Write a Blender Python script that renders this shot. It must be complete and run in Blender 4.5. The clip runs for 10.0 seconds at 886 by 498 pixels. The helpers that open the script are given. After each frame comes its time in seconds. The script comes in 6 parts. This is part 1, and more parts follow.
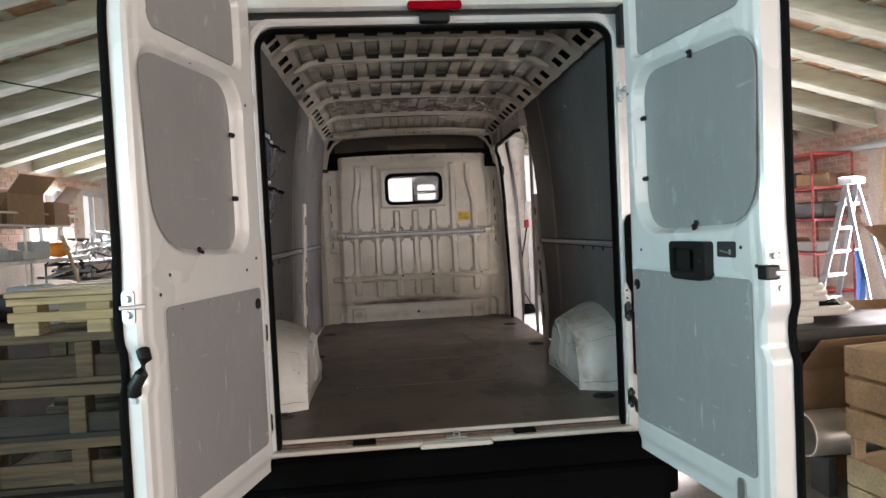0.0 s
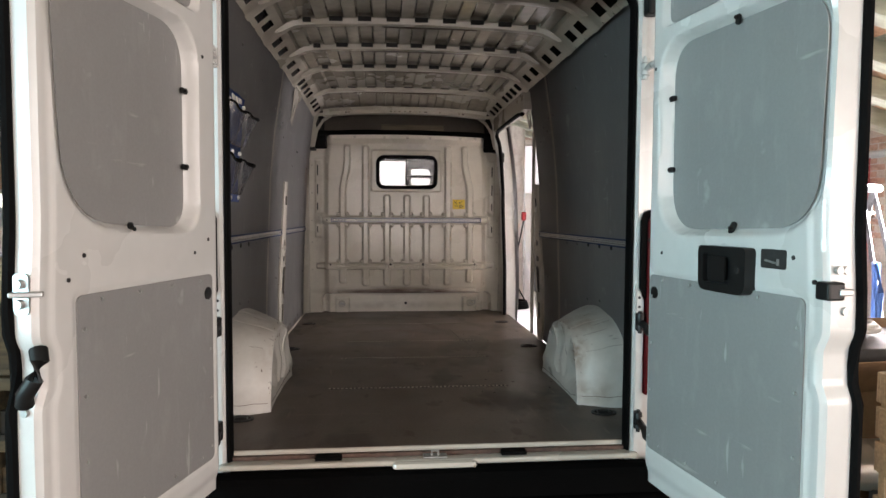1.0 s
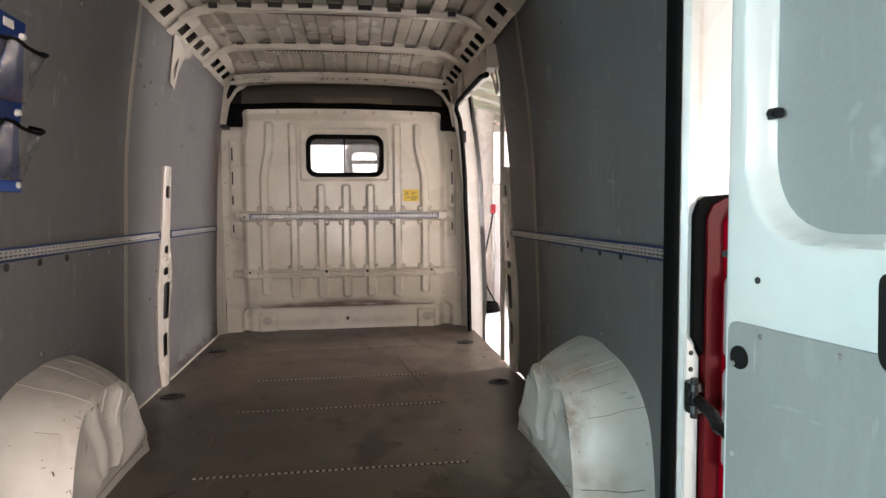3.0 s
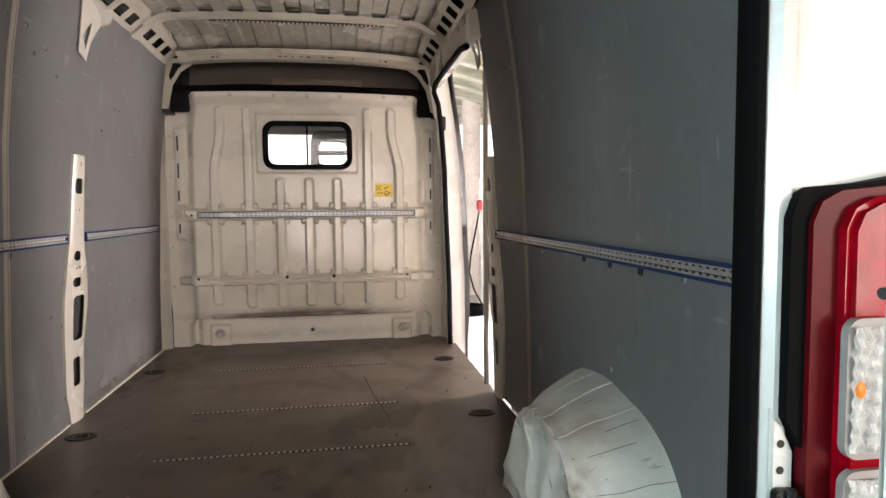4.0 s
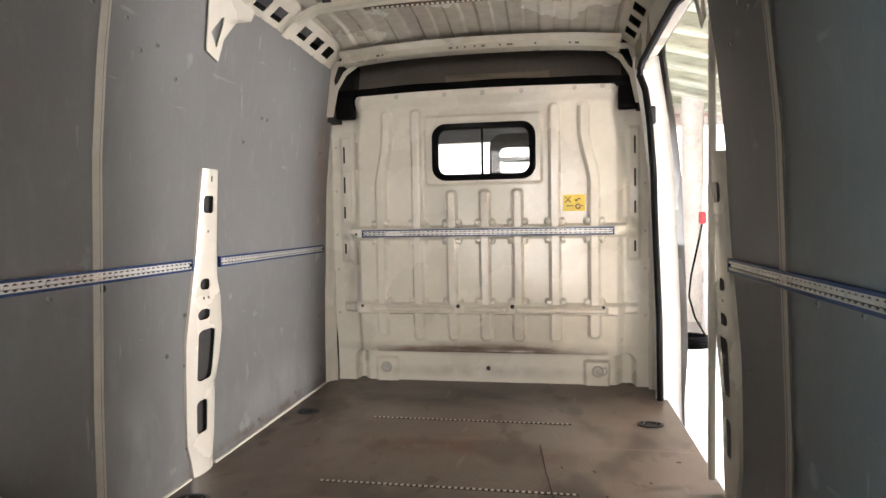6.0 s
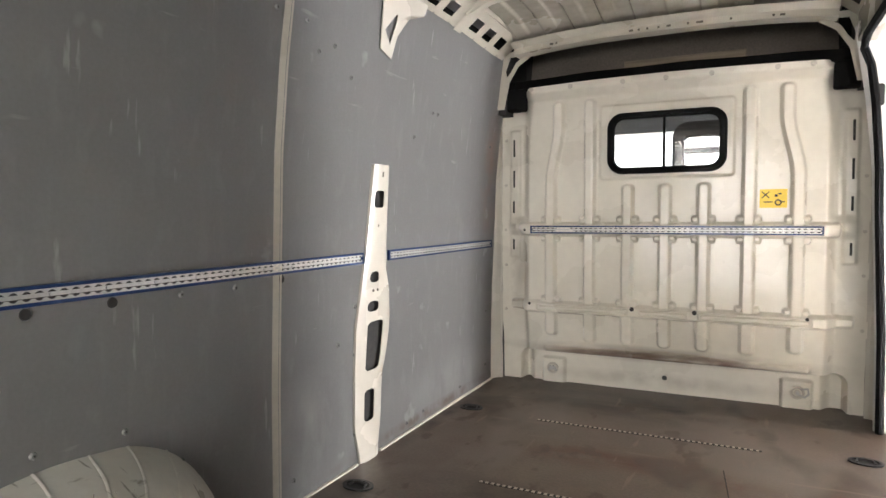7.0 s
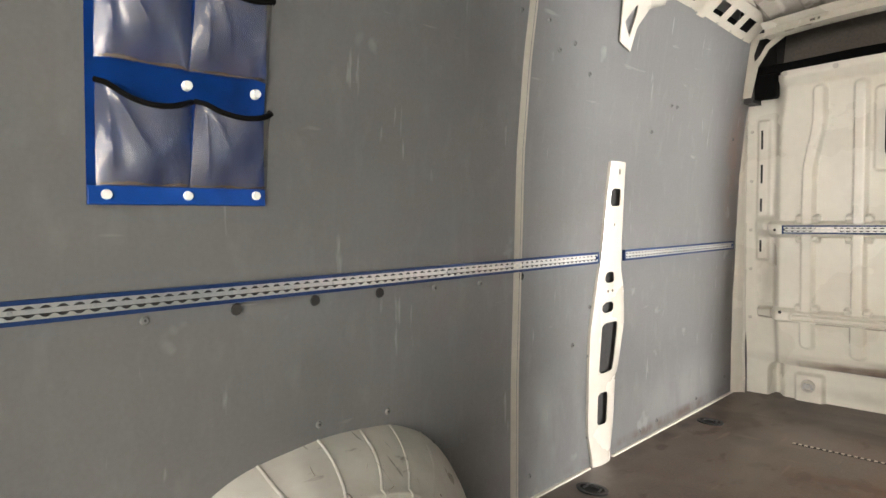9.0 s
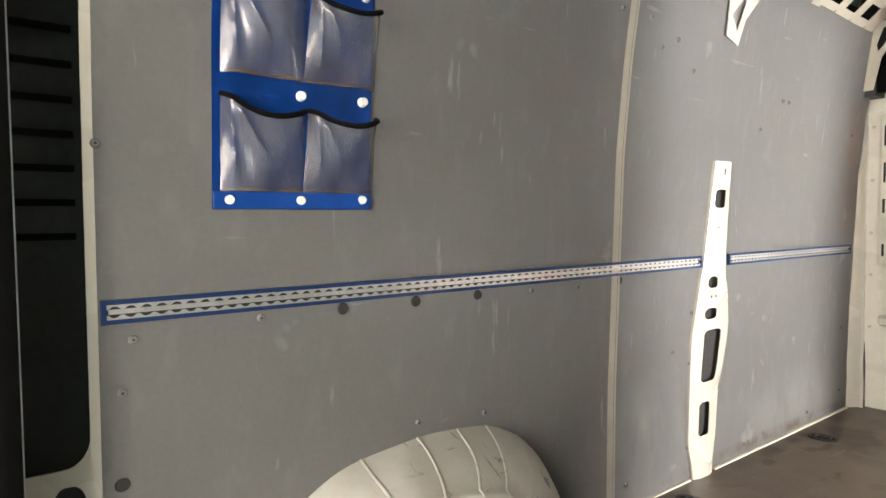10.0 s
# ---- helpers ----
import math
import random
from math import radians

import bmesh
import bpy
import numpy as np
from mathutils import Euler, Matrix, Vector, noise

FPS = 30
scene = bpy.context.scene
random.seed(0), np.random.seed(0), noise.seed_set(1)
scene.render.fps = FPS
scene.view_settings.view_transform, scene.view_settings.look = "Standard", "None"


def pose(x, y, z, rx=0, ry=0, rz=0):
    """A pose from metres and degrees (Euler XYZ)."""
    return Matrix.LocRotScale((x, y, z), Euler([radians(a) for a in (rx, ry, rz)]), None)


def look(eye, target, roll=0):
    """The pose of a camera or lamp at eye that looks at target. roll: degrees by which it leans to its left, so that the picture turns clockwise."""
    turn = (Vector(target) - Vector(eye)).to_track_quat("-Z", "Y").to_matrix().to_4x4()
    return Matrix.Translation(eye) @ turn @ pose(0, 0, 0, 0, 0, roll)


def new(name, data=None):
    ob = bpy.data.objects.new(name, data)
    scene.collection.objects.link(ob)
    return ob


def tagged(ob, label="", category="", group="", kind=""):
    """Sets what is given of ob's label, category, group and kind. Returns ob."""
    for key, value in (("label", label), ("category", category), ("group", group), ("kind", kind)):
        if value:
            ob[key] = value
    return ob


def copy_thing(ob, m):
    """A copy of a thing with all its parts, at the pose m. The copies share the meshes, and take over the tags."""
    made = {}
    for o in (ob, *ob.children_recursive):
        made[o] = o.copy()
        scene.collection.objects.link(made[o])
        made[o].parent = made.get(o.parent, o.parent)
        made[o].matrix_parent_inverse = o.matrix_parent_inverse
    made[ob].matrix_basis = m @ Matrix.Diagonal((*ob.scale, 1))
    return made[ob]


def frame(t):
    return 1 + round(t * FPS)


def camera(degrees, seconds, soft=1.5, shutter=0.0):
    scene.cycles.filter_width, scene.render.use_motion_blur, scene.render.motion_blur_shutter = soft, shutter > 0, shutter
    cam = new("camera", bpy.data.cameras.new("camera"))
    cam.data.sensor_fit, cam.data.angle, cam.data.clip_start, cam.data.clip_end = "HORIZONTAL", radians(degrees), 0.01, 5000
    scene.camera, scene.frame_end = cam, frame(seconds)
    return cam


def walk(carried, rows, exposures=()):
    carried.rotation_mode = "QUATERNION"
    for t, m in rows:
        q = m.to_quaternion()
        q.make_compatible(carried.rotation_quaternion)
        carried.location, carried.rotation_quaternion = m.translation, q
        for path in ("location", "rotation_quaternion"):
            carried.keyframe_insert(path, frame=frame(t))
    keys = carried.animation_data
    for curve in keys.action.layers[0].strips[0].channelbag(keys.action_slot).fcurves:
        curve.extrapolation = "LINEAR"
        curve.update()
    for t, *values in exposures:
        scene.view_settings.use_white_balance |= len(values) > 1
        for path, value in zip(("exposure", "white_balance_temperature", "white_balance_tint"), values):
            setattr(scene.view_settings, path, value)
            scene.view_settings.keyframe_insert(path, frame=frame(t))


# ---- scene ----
cam = camera(70.8, 10.0)
PATH = [
    (0, (-0.253, -2.758, 1.492), (-0.08, -0.767, 1.426), -2.7),
    (0.5, (-0.289, -2.62, 1.481), (-0.13, -0.63, 1.361), -2.1),
    (1, (-0.194, -2.39, 1.488), (-0.004, -0.402, 1.385), 0.3),
    (1.5, (-0.115, -2.159, 1.485), (0.061, -0.172, 1.346), 1.0),
    (2, (-0.071, -1.864, 1.5), (0.185, 0.119, 1.455), -0.1),
    (2.5, (0.006, -1.587, 1.493), (0.272, 0.393, 1.396), -0.4),
    (4, (0.229, -0.79, 1.497), (0.544, 1.181, 1.36), -0.5),
    (4.5, (0.332, -0.564, 1.508), (0.581, 1.418, 1.4), 1.0),
    (5, (0.367, -0.378, 1.504), (0.507, 1.613, 1.38), 0.2),
    (5.5, (0.382, -0.177, 1.511), (0.409, 1.822, 1.441), -1.3),
    (6, (0.39, -0.057, 1.518), (0.038, 1.91, 1.429), -1.0),
    (7.5, (0.362, 0.05, 1.534), (-0.645, 1.775, 1.437), -0.5),
    (8, (0.338, 0.035, 1.521), (-0.795, 1.681, 1.432), -0.8),
    (8.5, (0.322, 0.012, 1.523), (-0.956, 1.547, 1.429), -0.6),
    (9, (0.302, -0.009, 1.52), (-1.109, 1.406, 1.426), -0.6),
    (9.5, (0.292, -0.028, 1.527), (-1.215, 1.283, 1.427), -0.4),
    (10, (0.29, -0.04, 1.528), (-1.301, 1.168, 1.436), -0.5),
]
EXPOSURES = [(0.0, -0.95, 6300, 19), (1.0, -0.85, 6400, 20), (2.0, -0.53, 6450, 21), (2.7, -0.25, 6500, 21), (4.0, 0.03, 6550, 19), (5.0, 0.47, 6450, 17), (6.0, 0.5, 6300, 14), (7.5, 0.63, 6050, 12), (8.5, 0.86, 6150, 11), (10.0, 1.18, 6400, 11)]
walk(cam, [(t, look(eye, target, roll)) for t, eye, target, roll in PATH], EXPOSURES)


# ---- light ----
world = bpy.data.worlds.new("sky")
scene.world = world
world.use_nodes = True
sky = world.node_tree.nodes.new("ShaderNodeTexSky")
sky.sky_type, sky.sun_disc = "NISHITA", False
sky.sun_elevation, sky.sun_rotation = radians(48), radians(120)
world.node_tree.links.new(sky.outputs[0], world.node_tree.nodes["Background"].inputs[0])
world.node_tree.nodes["Background"].inputs[1].default_value = 0.08


def daylight(name, eye, target, wide, high, watts, colour, spread=180):
    """The sky's light in one of the garage's openings; the gates are added and unseen."""
    lamp = bpy.data.lights.new(name, "AREA")
    lamp.shape, lamp.size, lamp.size_y, lamp.energy, lamp.color = "RECTANGLE", wide, high, watts, colour
    lamp.spread = radians(spread)
    ob = new(name, lamp)
    ob.matrix_world = look(eye, target)
    return ob


sun = bpy.data.lights.new("sun", "SUN")
sun.energy, sun.angle, sun.color = 3.0, radians(0.5), (1.0, 0.95, 0.87)
new("sun", sun).matrix_world = look((20, 8, 26), (0, 0, 0))
# rear and right lamps: added in unseen gates to fit the brightness
daylight("rear_unseen_daylight", (1.2, -6.9, 1.75), (-0.2, 0.5, 1.6), 4.4, 2.6, 350, (1.0, 0.92, 0.82))
# two added cyan lamps tint the right door and the right lining
daylight("right_door_cyan_fill", (-4.44, -2.7, 1.75), (0.85, -0.5, 1.75), 1.3, 2.2, 28, (0.55, 0.96, 1.0), 50)
daylight("right_wall_cyan_fill", (-4.44, -4.75, 1.95), (0.9, 1.0, 1.6), 1.0, 1.1, 340, (0.66, 0.97, 1.0))
daylight("right_unseen_daylight", (5.24, -5.6, 1.5), (-0.6, 0.6, 1.4), 2.6, 2.4, 275, (1.0, 0.89, 0.77), 130)
# added lamp aimed at the floor, bounces light in through the side door
daylight("side_floor_bounce", (5.22, 7.3, 1.35), (3.0, 4.8, -1.3), 3.4, 2.2, 900, (0.97, 0.98, 1.0), 56)
daylight("left_window_daylight", (-4.44, 6.1, 1.85), (-2, 4.5, 1.0), 1.6, 0.8, 700, (1.0, 1.0, 0.97))
daylight("right_window_daylight", (5.24, 3.38, 1.5), (1, 2.8, 1.3), 1.0, 1.2, 165, (1.0, 0.95, 0.89), 110)
# added beam, makes a bright floor patch that lights the upper lining
daylight("floor_bounce_beam", (5.24, 3.3, 1.6), (3.6, 2.6, 0.0), 1.0, 1.1, 4200, (1.0, 0.97, 0.94), 54)

# ---- materials ----


def material(name, colour, rough=0.5, metal=0.0, vary=0.12, grain=60.0, blotch=3.0, bump=0.05, dark=None, dirt=0.0, coat=0.0, stretch=None, shine=0.5):
    """A surface with variation at two scales: fine grain and large blotches; dark: the colour of dirt, dirt: how much of it."""
    m = bpy.data.materials.new(name)
    m.use_nodes = True
    n, l = m.node_tree.nodes, m.node_tree.links
    b = n["Principled BSDF"]
    b.inputs["Roughness"].default_value, b.inputs["Metallic"].default_value = rough, metal
    b.inputs["Coat Weight"].default_value, b.inputs["Coat Roughness"].default_value = coat, 0.12
    b.inputs["Specular IOR Level"].default_value = shine
    at = n.new("ShaderNodeTexCoord")
    src = at.outputs["Object"]
    if stretch:
        mp = n.new("ShaderNodeMapping")
        mp.inputs["Scale"].default_value = stretch
        l.new(src, mp.inputs["Vector"])
        src = mp.outputs[0]
    fine, large = n.new("ShaderNodeTexNoise"), n.new("ShaderNodeTexNoise")
    for t, s, d in ((fine, grain, 6), (large, blotch, 4)):
        t.inputs["Scale"].default_value, t.inputs["Detail"].default_value = s, d
        l.new(src, t.inputs["Vector"])
    add = n.new("ShaderNodeMath")
    add.operation = "ADD"
    l.new(fine.outputs["Fac"], add.inputs[0])
    l.new(large.outputs["Fac"], add.inputs[1])
    span = n.new("ShaderNodeMapRange")
    span.inputs["From Min"].default_value, span.inputs["From Max"].default_value = 0.7, 1.3
    span.inputs["To Min"].default_value, span.inputs["To Max"].default_value = 1 - vary, 1 + vary
    l.new(add.outputs[0], span.inputs["Value"])
    mul = n.new("ShaderNodeMix")
    mul.data_type, mul.blend_type = "RGBA", "MULTIPLY"
    mul.inputs["Factor"].default_value = 1
    mul.inputs[6].default_value = (*colour, 1)
    l.new(span.outputs[0], mul.inputs[7])
    out = mul.outputs[2]
    if dirt:
        spot = n.new("ShaderNodeTexNoise")
        worn = rough > 0.6
        spot.inputs["Scale"].default_value, spot.inputs["Detail"].default_value, spot.inputs["Roughness"].default_value = blotch * 2.3, 8 if worn else 3, 0.68 if worn else 0.45
        l.new(src, spot.inputs["Vector"])
        ramp = n.new("ShaderNodeMapRange")
        ramp.inputs["From Min"].default_value, ramp.inputs["From Max"].default_value = (0.52, 0.72) if worn else (0.40, 0.85)
        ramp.inputs["To Max"].default_value = dirt
        l.new(spot.outputs["Fac"], ramp.inputs["Value"])
        mix = n.new("ShaderNodeMix")
        mix.data_type = "RGBA"
        mix.inputs[7].default_value = (*(dark or (0.1, 0.08, 0.06)), 1)
        l.new(ramp.outputs[0], mix.inputs["Factor"])
        l.new(out, mix.inputs[6])
        out = mix.outputs[2]
    l.new(out, b.inputs["Base Color"])
    rr = n.new("ShaderNodeMapRange")
    rr.inputs["From Min"].default_value, rr.inputs["From Max"].default_value = 0.3, 0.7
    rr.inputs["To Min"].default_value, rr.inputs["To Max"].default_value = max(0.02, rough - 0.08), min(1, rough + 0.1)
    l.new(large.outputs["Fac"], rr.inputs["Value"])
    l.new(rr.outputs[0], b.inputs["Roughness"])
    if bump:
        bp = n.new("ShaderNodeBump")
        bp.inputs["Strength"].default_value, bp.inputs["Distance"].default_value = bump, 0.01
        l.new(fine.outputs["Fac"], bp.inputs["Height"])
        l.new(bp.outputs[0], b.inputs["Normal"])
    return m


def glass(name, colour, rough=0.05, clear=1.0):
    m = bpy.data.materials.new(name)
    m.use_nodes = True
    b = m.node_tree.nodes["Principled BSDF"]
    b.inputs["Base Color"].default_value = (*colour, 1)
    b.inputs["Roughness"].default_value, b.inputs["Transmission Weight"].default_value, b.inputs["IOR"].default_value = rough, clear, 1.3
    return m


def glow(name, colour, strength):
    m = bpy.data.materials.new(name)
    m.use_nodes = True
    b = m.node_tree.nodes["Principled BSDF"]
    b.inputs["Base Color"].default_value = (*colour, 1)
    b.inputs["Emission Color"].default_value, b.inputs["Emission Strength"].default_value = (*colour, 1), strength
    return m


PAINT = material("cream_white_van_paint", (0.51, 0.48, 0.415), 0.28, vary=0.035, grain=25, blotch=2.5, bump=0.006, dark=(0.34, 0.28, 0.20), dirt=0.07, coat=0.6)
# roof skin: the bows' paint, with shade put into its colour
SKIN_SHADED = material("shaded_skin_paint", (0.40, 0.37, 0.31), 0.22, vary=0.14, grain=18, blotch=3, bump=0.004, dark=(0.27, 0.24, 0.19), dirt=0.12, coat=0.9)
BOW_PAINT = material("roof_bow_paint", (0.47, 0.44, 0.365), 0.32, vary=0.06, grain=25, blotch=2.5, bump=0.006, dark=(0.25, 0.2, 0.15), dirt=0.15, coat=0.3)
DOOR_PAINT = material("white_door_paint", (0.60, 0.595, 0.575), 0.28, vary=0.03, grain=20, blotch=2, bump=0.008, dark=(0.45, 0.4, 0.33), dirt=0.08, coat=0.5)
LINING = material("grey_coated_panel", (0.242, 0.238, 0.235), 0.42, vary=0.055, grain=110, blotch=1.7, bump=0.014, dark=(0.36, 0.36, 0.345), dirt=0.14, shine=0.42)
FLOOR = material("brown_coated_plywood", (0.112, 0.086, 0.067), 0.41, vary=0.25, grain=90, blotch=2.2, bump=0.04, dark=(0.065, 0.043, 0.031), dirt=0.6, shine=0.32)
ARCH = material("scuffed_white_arch", (0.57, 0.553, 0.51), 0.34, vary=0.06, grain=30, blotch=4, bump=0.008, dark=(0.36, 0.30, 0.24), dirt=0.3)
BUMPER = material("matt_black_bumper", (0.003, 0.003, 0.003), 0.9, vary=0.3, grain=120, bump=0.05, shine=0.02)
RUBBER = material("black_rubber", (0.0035, 0.0035, 0.0035), 0.75, vary=0.2, bump=0.05, shine=0.05)
PLASTIC = material("black_plastic", (0.007, 0.007, 0.007), 0.42, vary=0.15, grain=200, bump=0.04, shine=0.35)
# for dark parts, and as painted shade inside holes, slots and cavities
VOID = material("hole_shade_and_dark_parts", (0.02, 0.019, 0.018), 0.8, vary=0.3)
BLUE = material("blue_plastic", (0.002, 0.019, 0.080), 0.5, vary=0.15, grain=40, bump=0.02, dark=(0.02, 0.03, 0.06), dirt=0.2, shine=0.3)
VINYL_BLUE = material("blue_vinyl", (0.004, 0.047, 0.25), 0.4, vary=0.2, grain=14, blotch=7, bump=0.2, dark=(0.01, 0.03, 0.12), dirt=0.3, shine=0.25)
ALU = material("aluminium", (0.50, 0.49, 0.47), 0.42, 0.8, vary=0.15, grain=80, bump=0.03, dark=(0.3, 0.28, 0.25), dirt=0.2)
DULL = material("dull_screw", (0.17, 0.17, 0.165), 0.5, 0.2, vary=0.2)
DOTS = material("dull_metal_strip", (0.40, 0.36, 0.30), 0.45, 0.1, vary=0.3)
STEEL = material("zinc_steel", (0.45, 0.45, 0.44), 0.4, 0.8, vary=0.15, bump=0.03)
TRIM = material("cream_cover_strip", (0.62, 0.58, 0.50), 0.45, vary=0.08, grain=60, bump=0.03, dark=(0.25, 0.2, 0.15), dirt=0.25)
SNAP = material("white_plastic", (0.75, 0.74, 0.70), 0.35, vary=0.05)
YELLOW = material("yellow_sticker", (0.78, 0.55, 0.02), 0.4, vary=0.08, grain=30, bump=0.0)
FELT = material("grey_felt", (0.135, 0.118, 0.098), 0.85, vary=0.2, grain=90, bump=0.1)
SEAT = material("dark_seat_fabric", (0.05, 0.045, 0.045), 0.8, vary=0.25, grain=150, bump=0.1)
RED_LENS = material("red_lens", (0.21, 0.001, 0.006), 0.14, vary=0.35, grain=22, blotch=9, bump=0.02, shine=0.1)
CLEAR_LENS = material("ribbed_clear_lens", (0.42, 0.40, 0.38), 0.2, vary=0.5, grain=70, bump=0.3, shine=0.4, stretch=(1, 1, 0.2))
AMBER = material("amber_bulb", (0.8, 0.2, 0.03), 0.25, vary=0.1)
VINYL = material("clear_vinyl", (0.105, 0.11, 0.12), 0.24, vary=0.12, grain=12, blotch=8, bump=0.03, dark=(0.17, 0.12, 0.08), dirt=0.3, shine=0.7)


def see_through(m, share, colour):
    """Lets part of the light pass straight through a thin sheet."""
    n, l = m.node_tree.nodes, m.node_tree.links
    clear, mix = n.new("ShaderNodeBsdfTransparent"), n.new("ShaderNodeMixShader")
    clear.inputs[0].default_value, mix.inputs[0].default_value = (*colour, 1), share
    out = n["Material Output"].inputs["Surface"]
    l.new(n["Principled BSDF"].outputs[0], mix.inputs[1])
    l.new(clear.outputs[0], mix.inputs[2])
    l.new(mix.outputs[0], out)


see_through(VINYL, 0.46, (0.9, 0.9, 0.92))
SILL_DIRT = material("dirty_sill", (0.10, 0.06, 0.045), 0.8, vary=0.5, grain=40, blotch=8, bump=0.1)
GLASS = glass("window_glass", (0.95, 0.97, 0.96), 0.0)


def scuff(m, colour, stretch, turn, scale, limit, amount, fade=0.06):
    """Short scuffs of one direction over a material's colour."""
    n, l = m.node_tree.nodes, m.node_tree.links
    b = n["Principled BSDF"]
    at, mp, tex, ramp, mix = n.new("ShaderNodeTexCoord"), n.new("ShaderNodeMapping"), n.new("ShaderNodeTexNoise"), n.new("ShaderNodeMapRange"), n.new("ShaderNodeMix")
    mp.inputs["Scale"].default_value, mp.inputs["Rotation"].default_value = stretch, [radians(a) for a in turn]
    tex.inputs["Scale"].default_value, tex.inputs["Detail"].default_value = scale, 3
    ramp.inputs["From Min"].default_value, ramp.inputs["From Max"].default_value, ramp.inputs["To Max"].default_value = limit, limit + fade, amount
    mix.data_type = "RGBA"
    mix.inputs[7].default_value = (*colour, 1)
    old = b.inputs["Base Color"].links[0].from_socket
    l.new(at.outputs["Object"], mp.inputs["Vector"])
    l.new(mp.outputs[0], tex.inputs["Vector"])
    l.new(tex.outputs["Fac"], ramp.inputs["Value"])
    l.new(ramp.outputs[0], mix.inputs["Factor"])
    l.new(old, mix.inputs[6])
    l.new(mix.outputs[2], b.inputs["Base Color"])



def stain(m, colour, at, size, amount, scale=6.0, stretch=(1, 1, 1)):
    """One ragged stain of its own shape, round a point."""
    n, l = m.node_tree.nodes, m.node_tree.links
    b = n["Principled BSDF"]
    co, away, part_of, length, fade, mp, tex, rag, mul, mix = [n.new("ShaderNode" + k) for k in ("TexCoord", "VectorMath", "VectorMath", "VectorMath", "MapRange", "Mapping", "TexNoise", "MapRange", "Math", "Mix")]
    away.operation, part_of.operation, length.operation, mul.operation = "SUBTRACT", "DIVIDE", "LENGTH", "MULTIPLY"
    away.inputs[1].default_value, part_of.inputs[1].default_value = at, size
    l.new(co.outputs["Object"], away.inputs[0])
    l.new(away.outputs[0], part_of.inputs[0])
    l.new(part_of.outputs[0], length.inputs[0])
    fade.inputs["From Min"].default_value, fade.inputs["From Max"].default_value = 1.0, 0.2
    l.new(length.outputs["Value"], fade.inputs["Value"])
    mp.inputs["Scale"].default_value = stretch
    l.new(co.outputs["Object"], mp.inputs["Vector"])
    tex.inputs["Scale"].default_value, tex.inputs["Detail"].default_value, tex.inputs["Roughness"].default_value = scale, 4, 0.5
    l.new(mp.outputs[0], tex.inputs["Vector"])
    rag.inputs["From Min"].default_value, rag.inputs["From Max"].default_value, rag.inputs["To Max"].default_value = 0.32, 0.60, amount
    l.new(tex.outputs["Fac"], rag.inputs["Value"])
    l.new(fade.outputs[0], mul.inputs[0])
    l.new(rag.outputs[0], mul.inputs[1])
    old = b.inputs["Base Color"].links[0].from_socket
    mix.data_type = "RGBA"
    mix.inputs[7].default_value = (*colour, 1)
    l.new(mul.outputs[0], mix.inputs["Factor"])
    l.new(old, mix.inputs[6])
    l.new(mix.outputs[2], b.inputs["Base Color"])


# floor: water mark, rusty smears, dirt by the arch; darker along the foot of the linings
DARK_BROWN, RUSTY, DUSTY = (0.017, 0.011, 0.008), (0.075, 0.026, 0.009), (0.20, 0.17, 0.145)
stain(FLOOR, DARK_BROWN, (-0.05, 3.12, 0.6), (0.75, 0.28, 0.2), 0.9, 5, (0.6, 1.6, 1))
stain(FLOOR, RUSTY, (-0.08, 2.42, 0.6), (0.45, 0.16, 0.2), 1.0, 7, (0.8, 1.5, 1))
stain(FLOOR, RUSTY, (0.33, 2.36, 0.6), (0.16, 0.10, 0.2), 1.0, 11)
stain(FLOOR, DARK_BROWN, (-0.30, 1.95, 0.6), (0.5, 0.14, 0.2), 0.7, 8)
stain(FLOOR, DARK_BROWN, (0.30, 0.60, 0.6), (0.10, 0.22, 0.2), 0.9, 14)
stain(FLOOR, DARK_BROWN, (0.62, 0.55, 0.6), (0.16, 0.40, 0.2), 1.0, 16)
stain(FLOOR, DUSTY, (0.50, 1.10, 0.6), (0.18, 0.8, 0.2), 0.8, 3, (2, 0.6, 1))
stain(FLOOR, DUSTY, (0.15, 0.95, 0.6), (0.7, 0.18, 0.2), 0.5, 4)
stain(FLOOR, DUSTY, (0.45, 2.75, 0.6), (0.4, 0.35, 0.2), 0.5, 3)
stain(FLOOR, DARK_BROWN, (-0.88, 2.7, 0.6), (0.06, 0.9, 0.2), 0.9, 9)
stain(LINING, (0.44, 0.44, 0.42), (-0.92, 2.75, 0.74), (0.3, 0.75, 0.17), 0.42, 6, (1, 1, 0.5))
stain(LINING, (0.42, 0.42, 0.40), (-0.92, 1.72, 0.80), (0.3, 0.3, 0.25), 0.7, 7, (1, 1, 0.5))
stain(LINING, (0.36, 0.21, 0.16), (-0.87, 3.24, 1.75), (0.3, 0.14, 0.40), 0.8, 5)
# darker band along the foot of the left lining
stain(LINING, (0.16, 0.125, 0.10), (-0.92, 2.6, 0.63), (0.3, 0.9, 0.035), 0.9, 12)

scuff(LINING, (0.50, 0.50, 0.48), (1, 7, 1.2), (25, 0, 0), 4.0, 0.69, 0.5)
scuff(LINING, (0.46, 0.45, 0.42), (1, 1.2, 8), (-20, 0, 0), 3.3, 0.70, 0.5)
scuff(LINING, (0.42, 0.42, 0.41), (1, 1, 1), (0, 0, 0), 7.0, 0.69, 0.6)
scuff(LINING, (0.38, 0.38, 0.365), (1, 2.2, 1), (40, 0, 0), 8.0, 0.57, 0.2, 0.16)
scuff(LINING, (0.40, 0.40, 0.385), (1, 5, 0.7), (6, 0, 0), 5.0, 0.58, 0.11, 0.16)
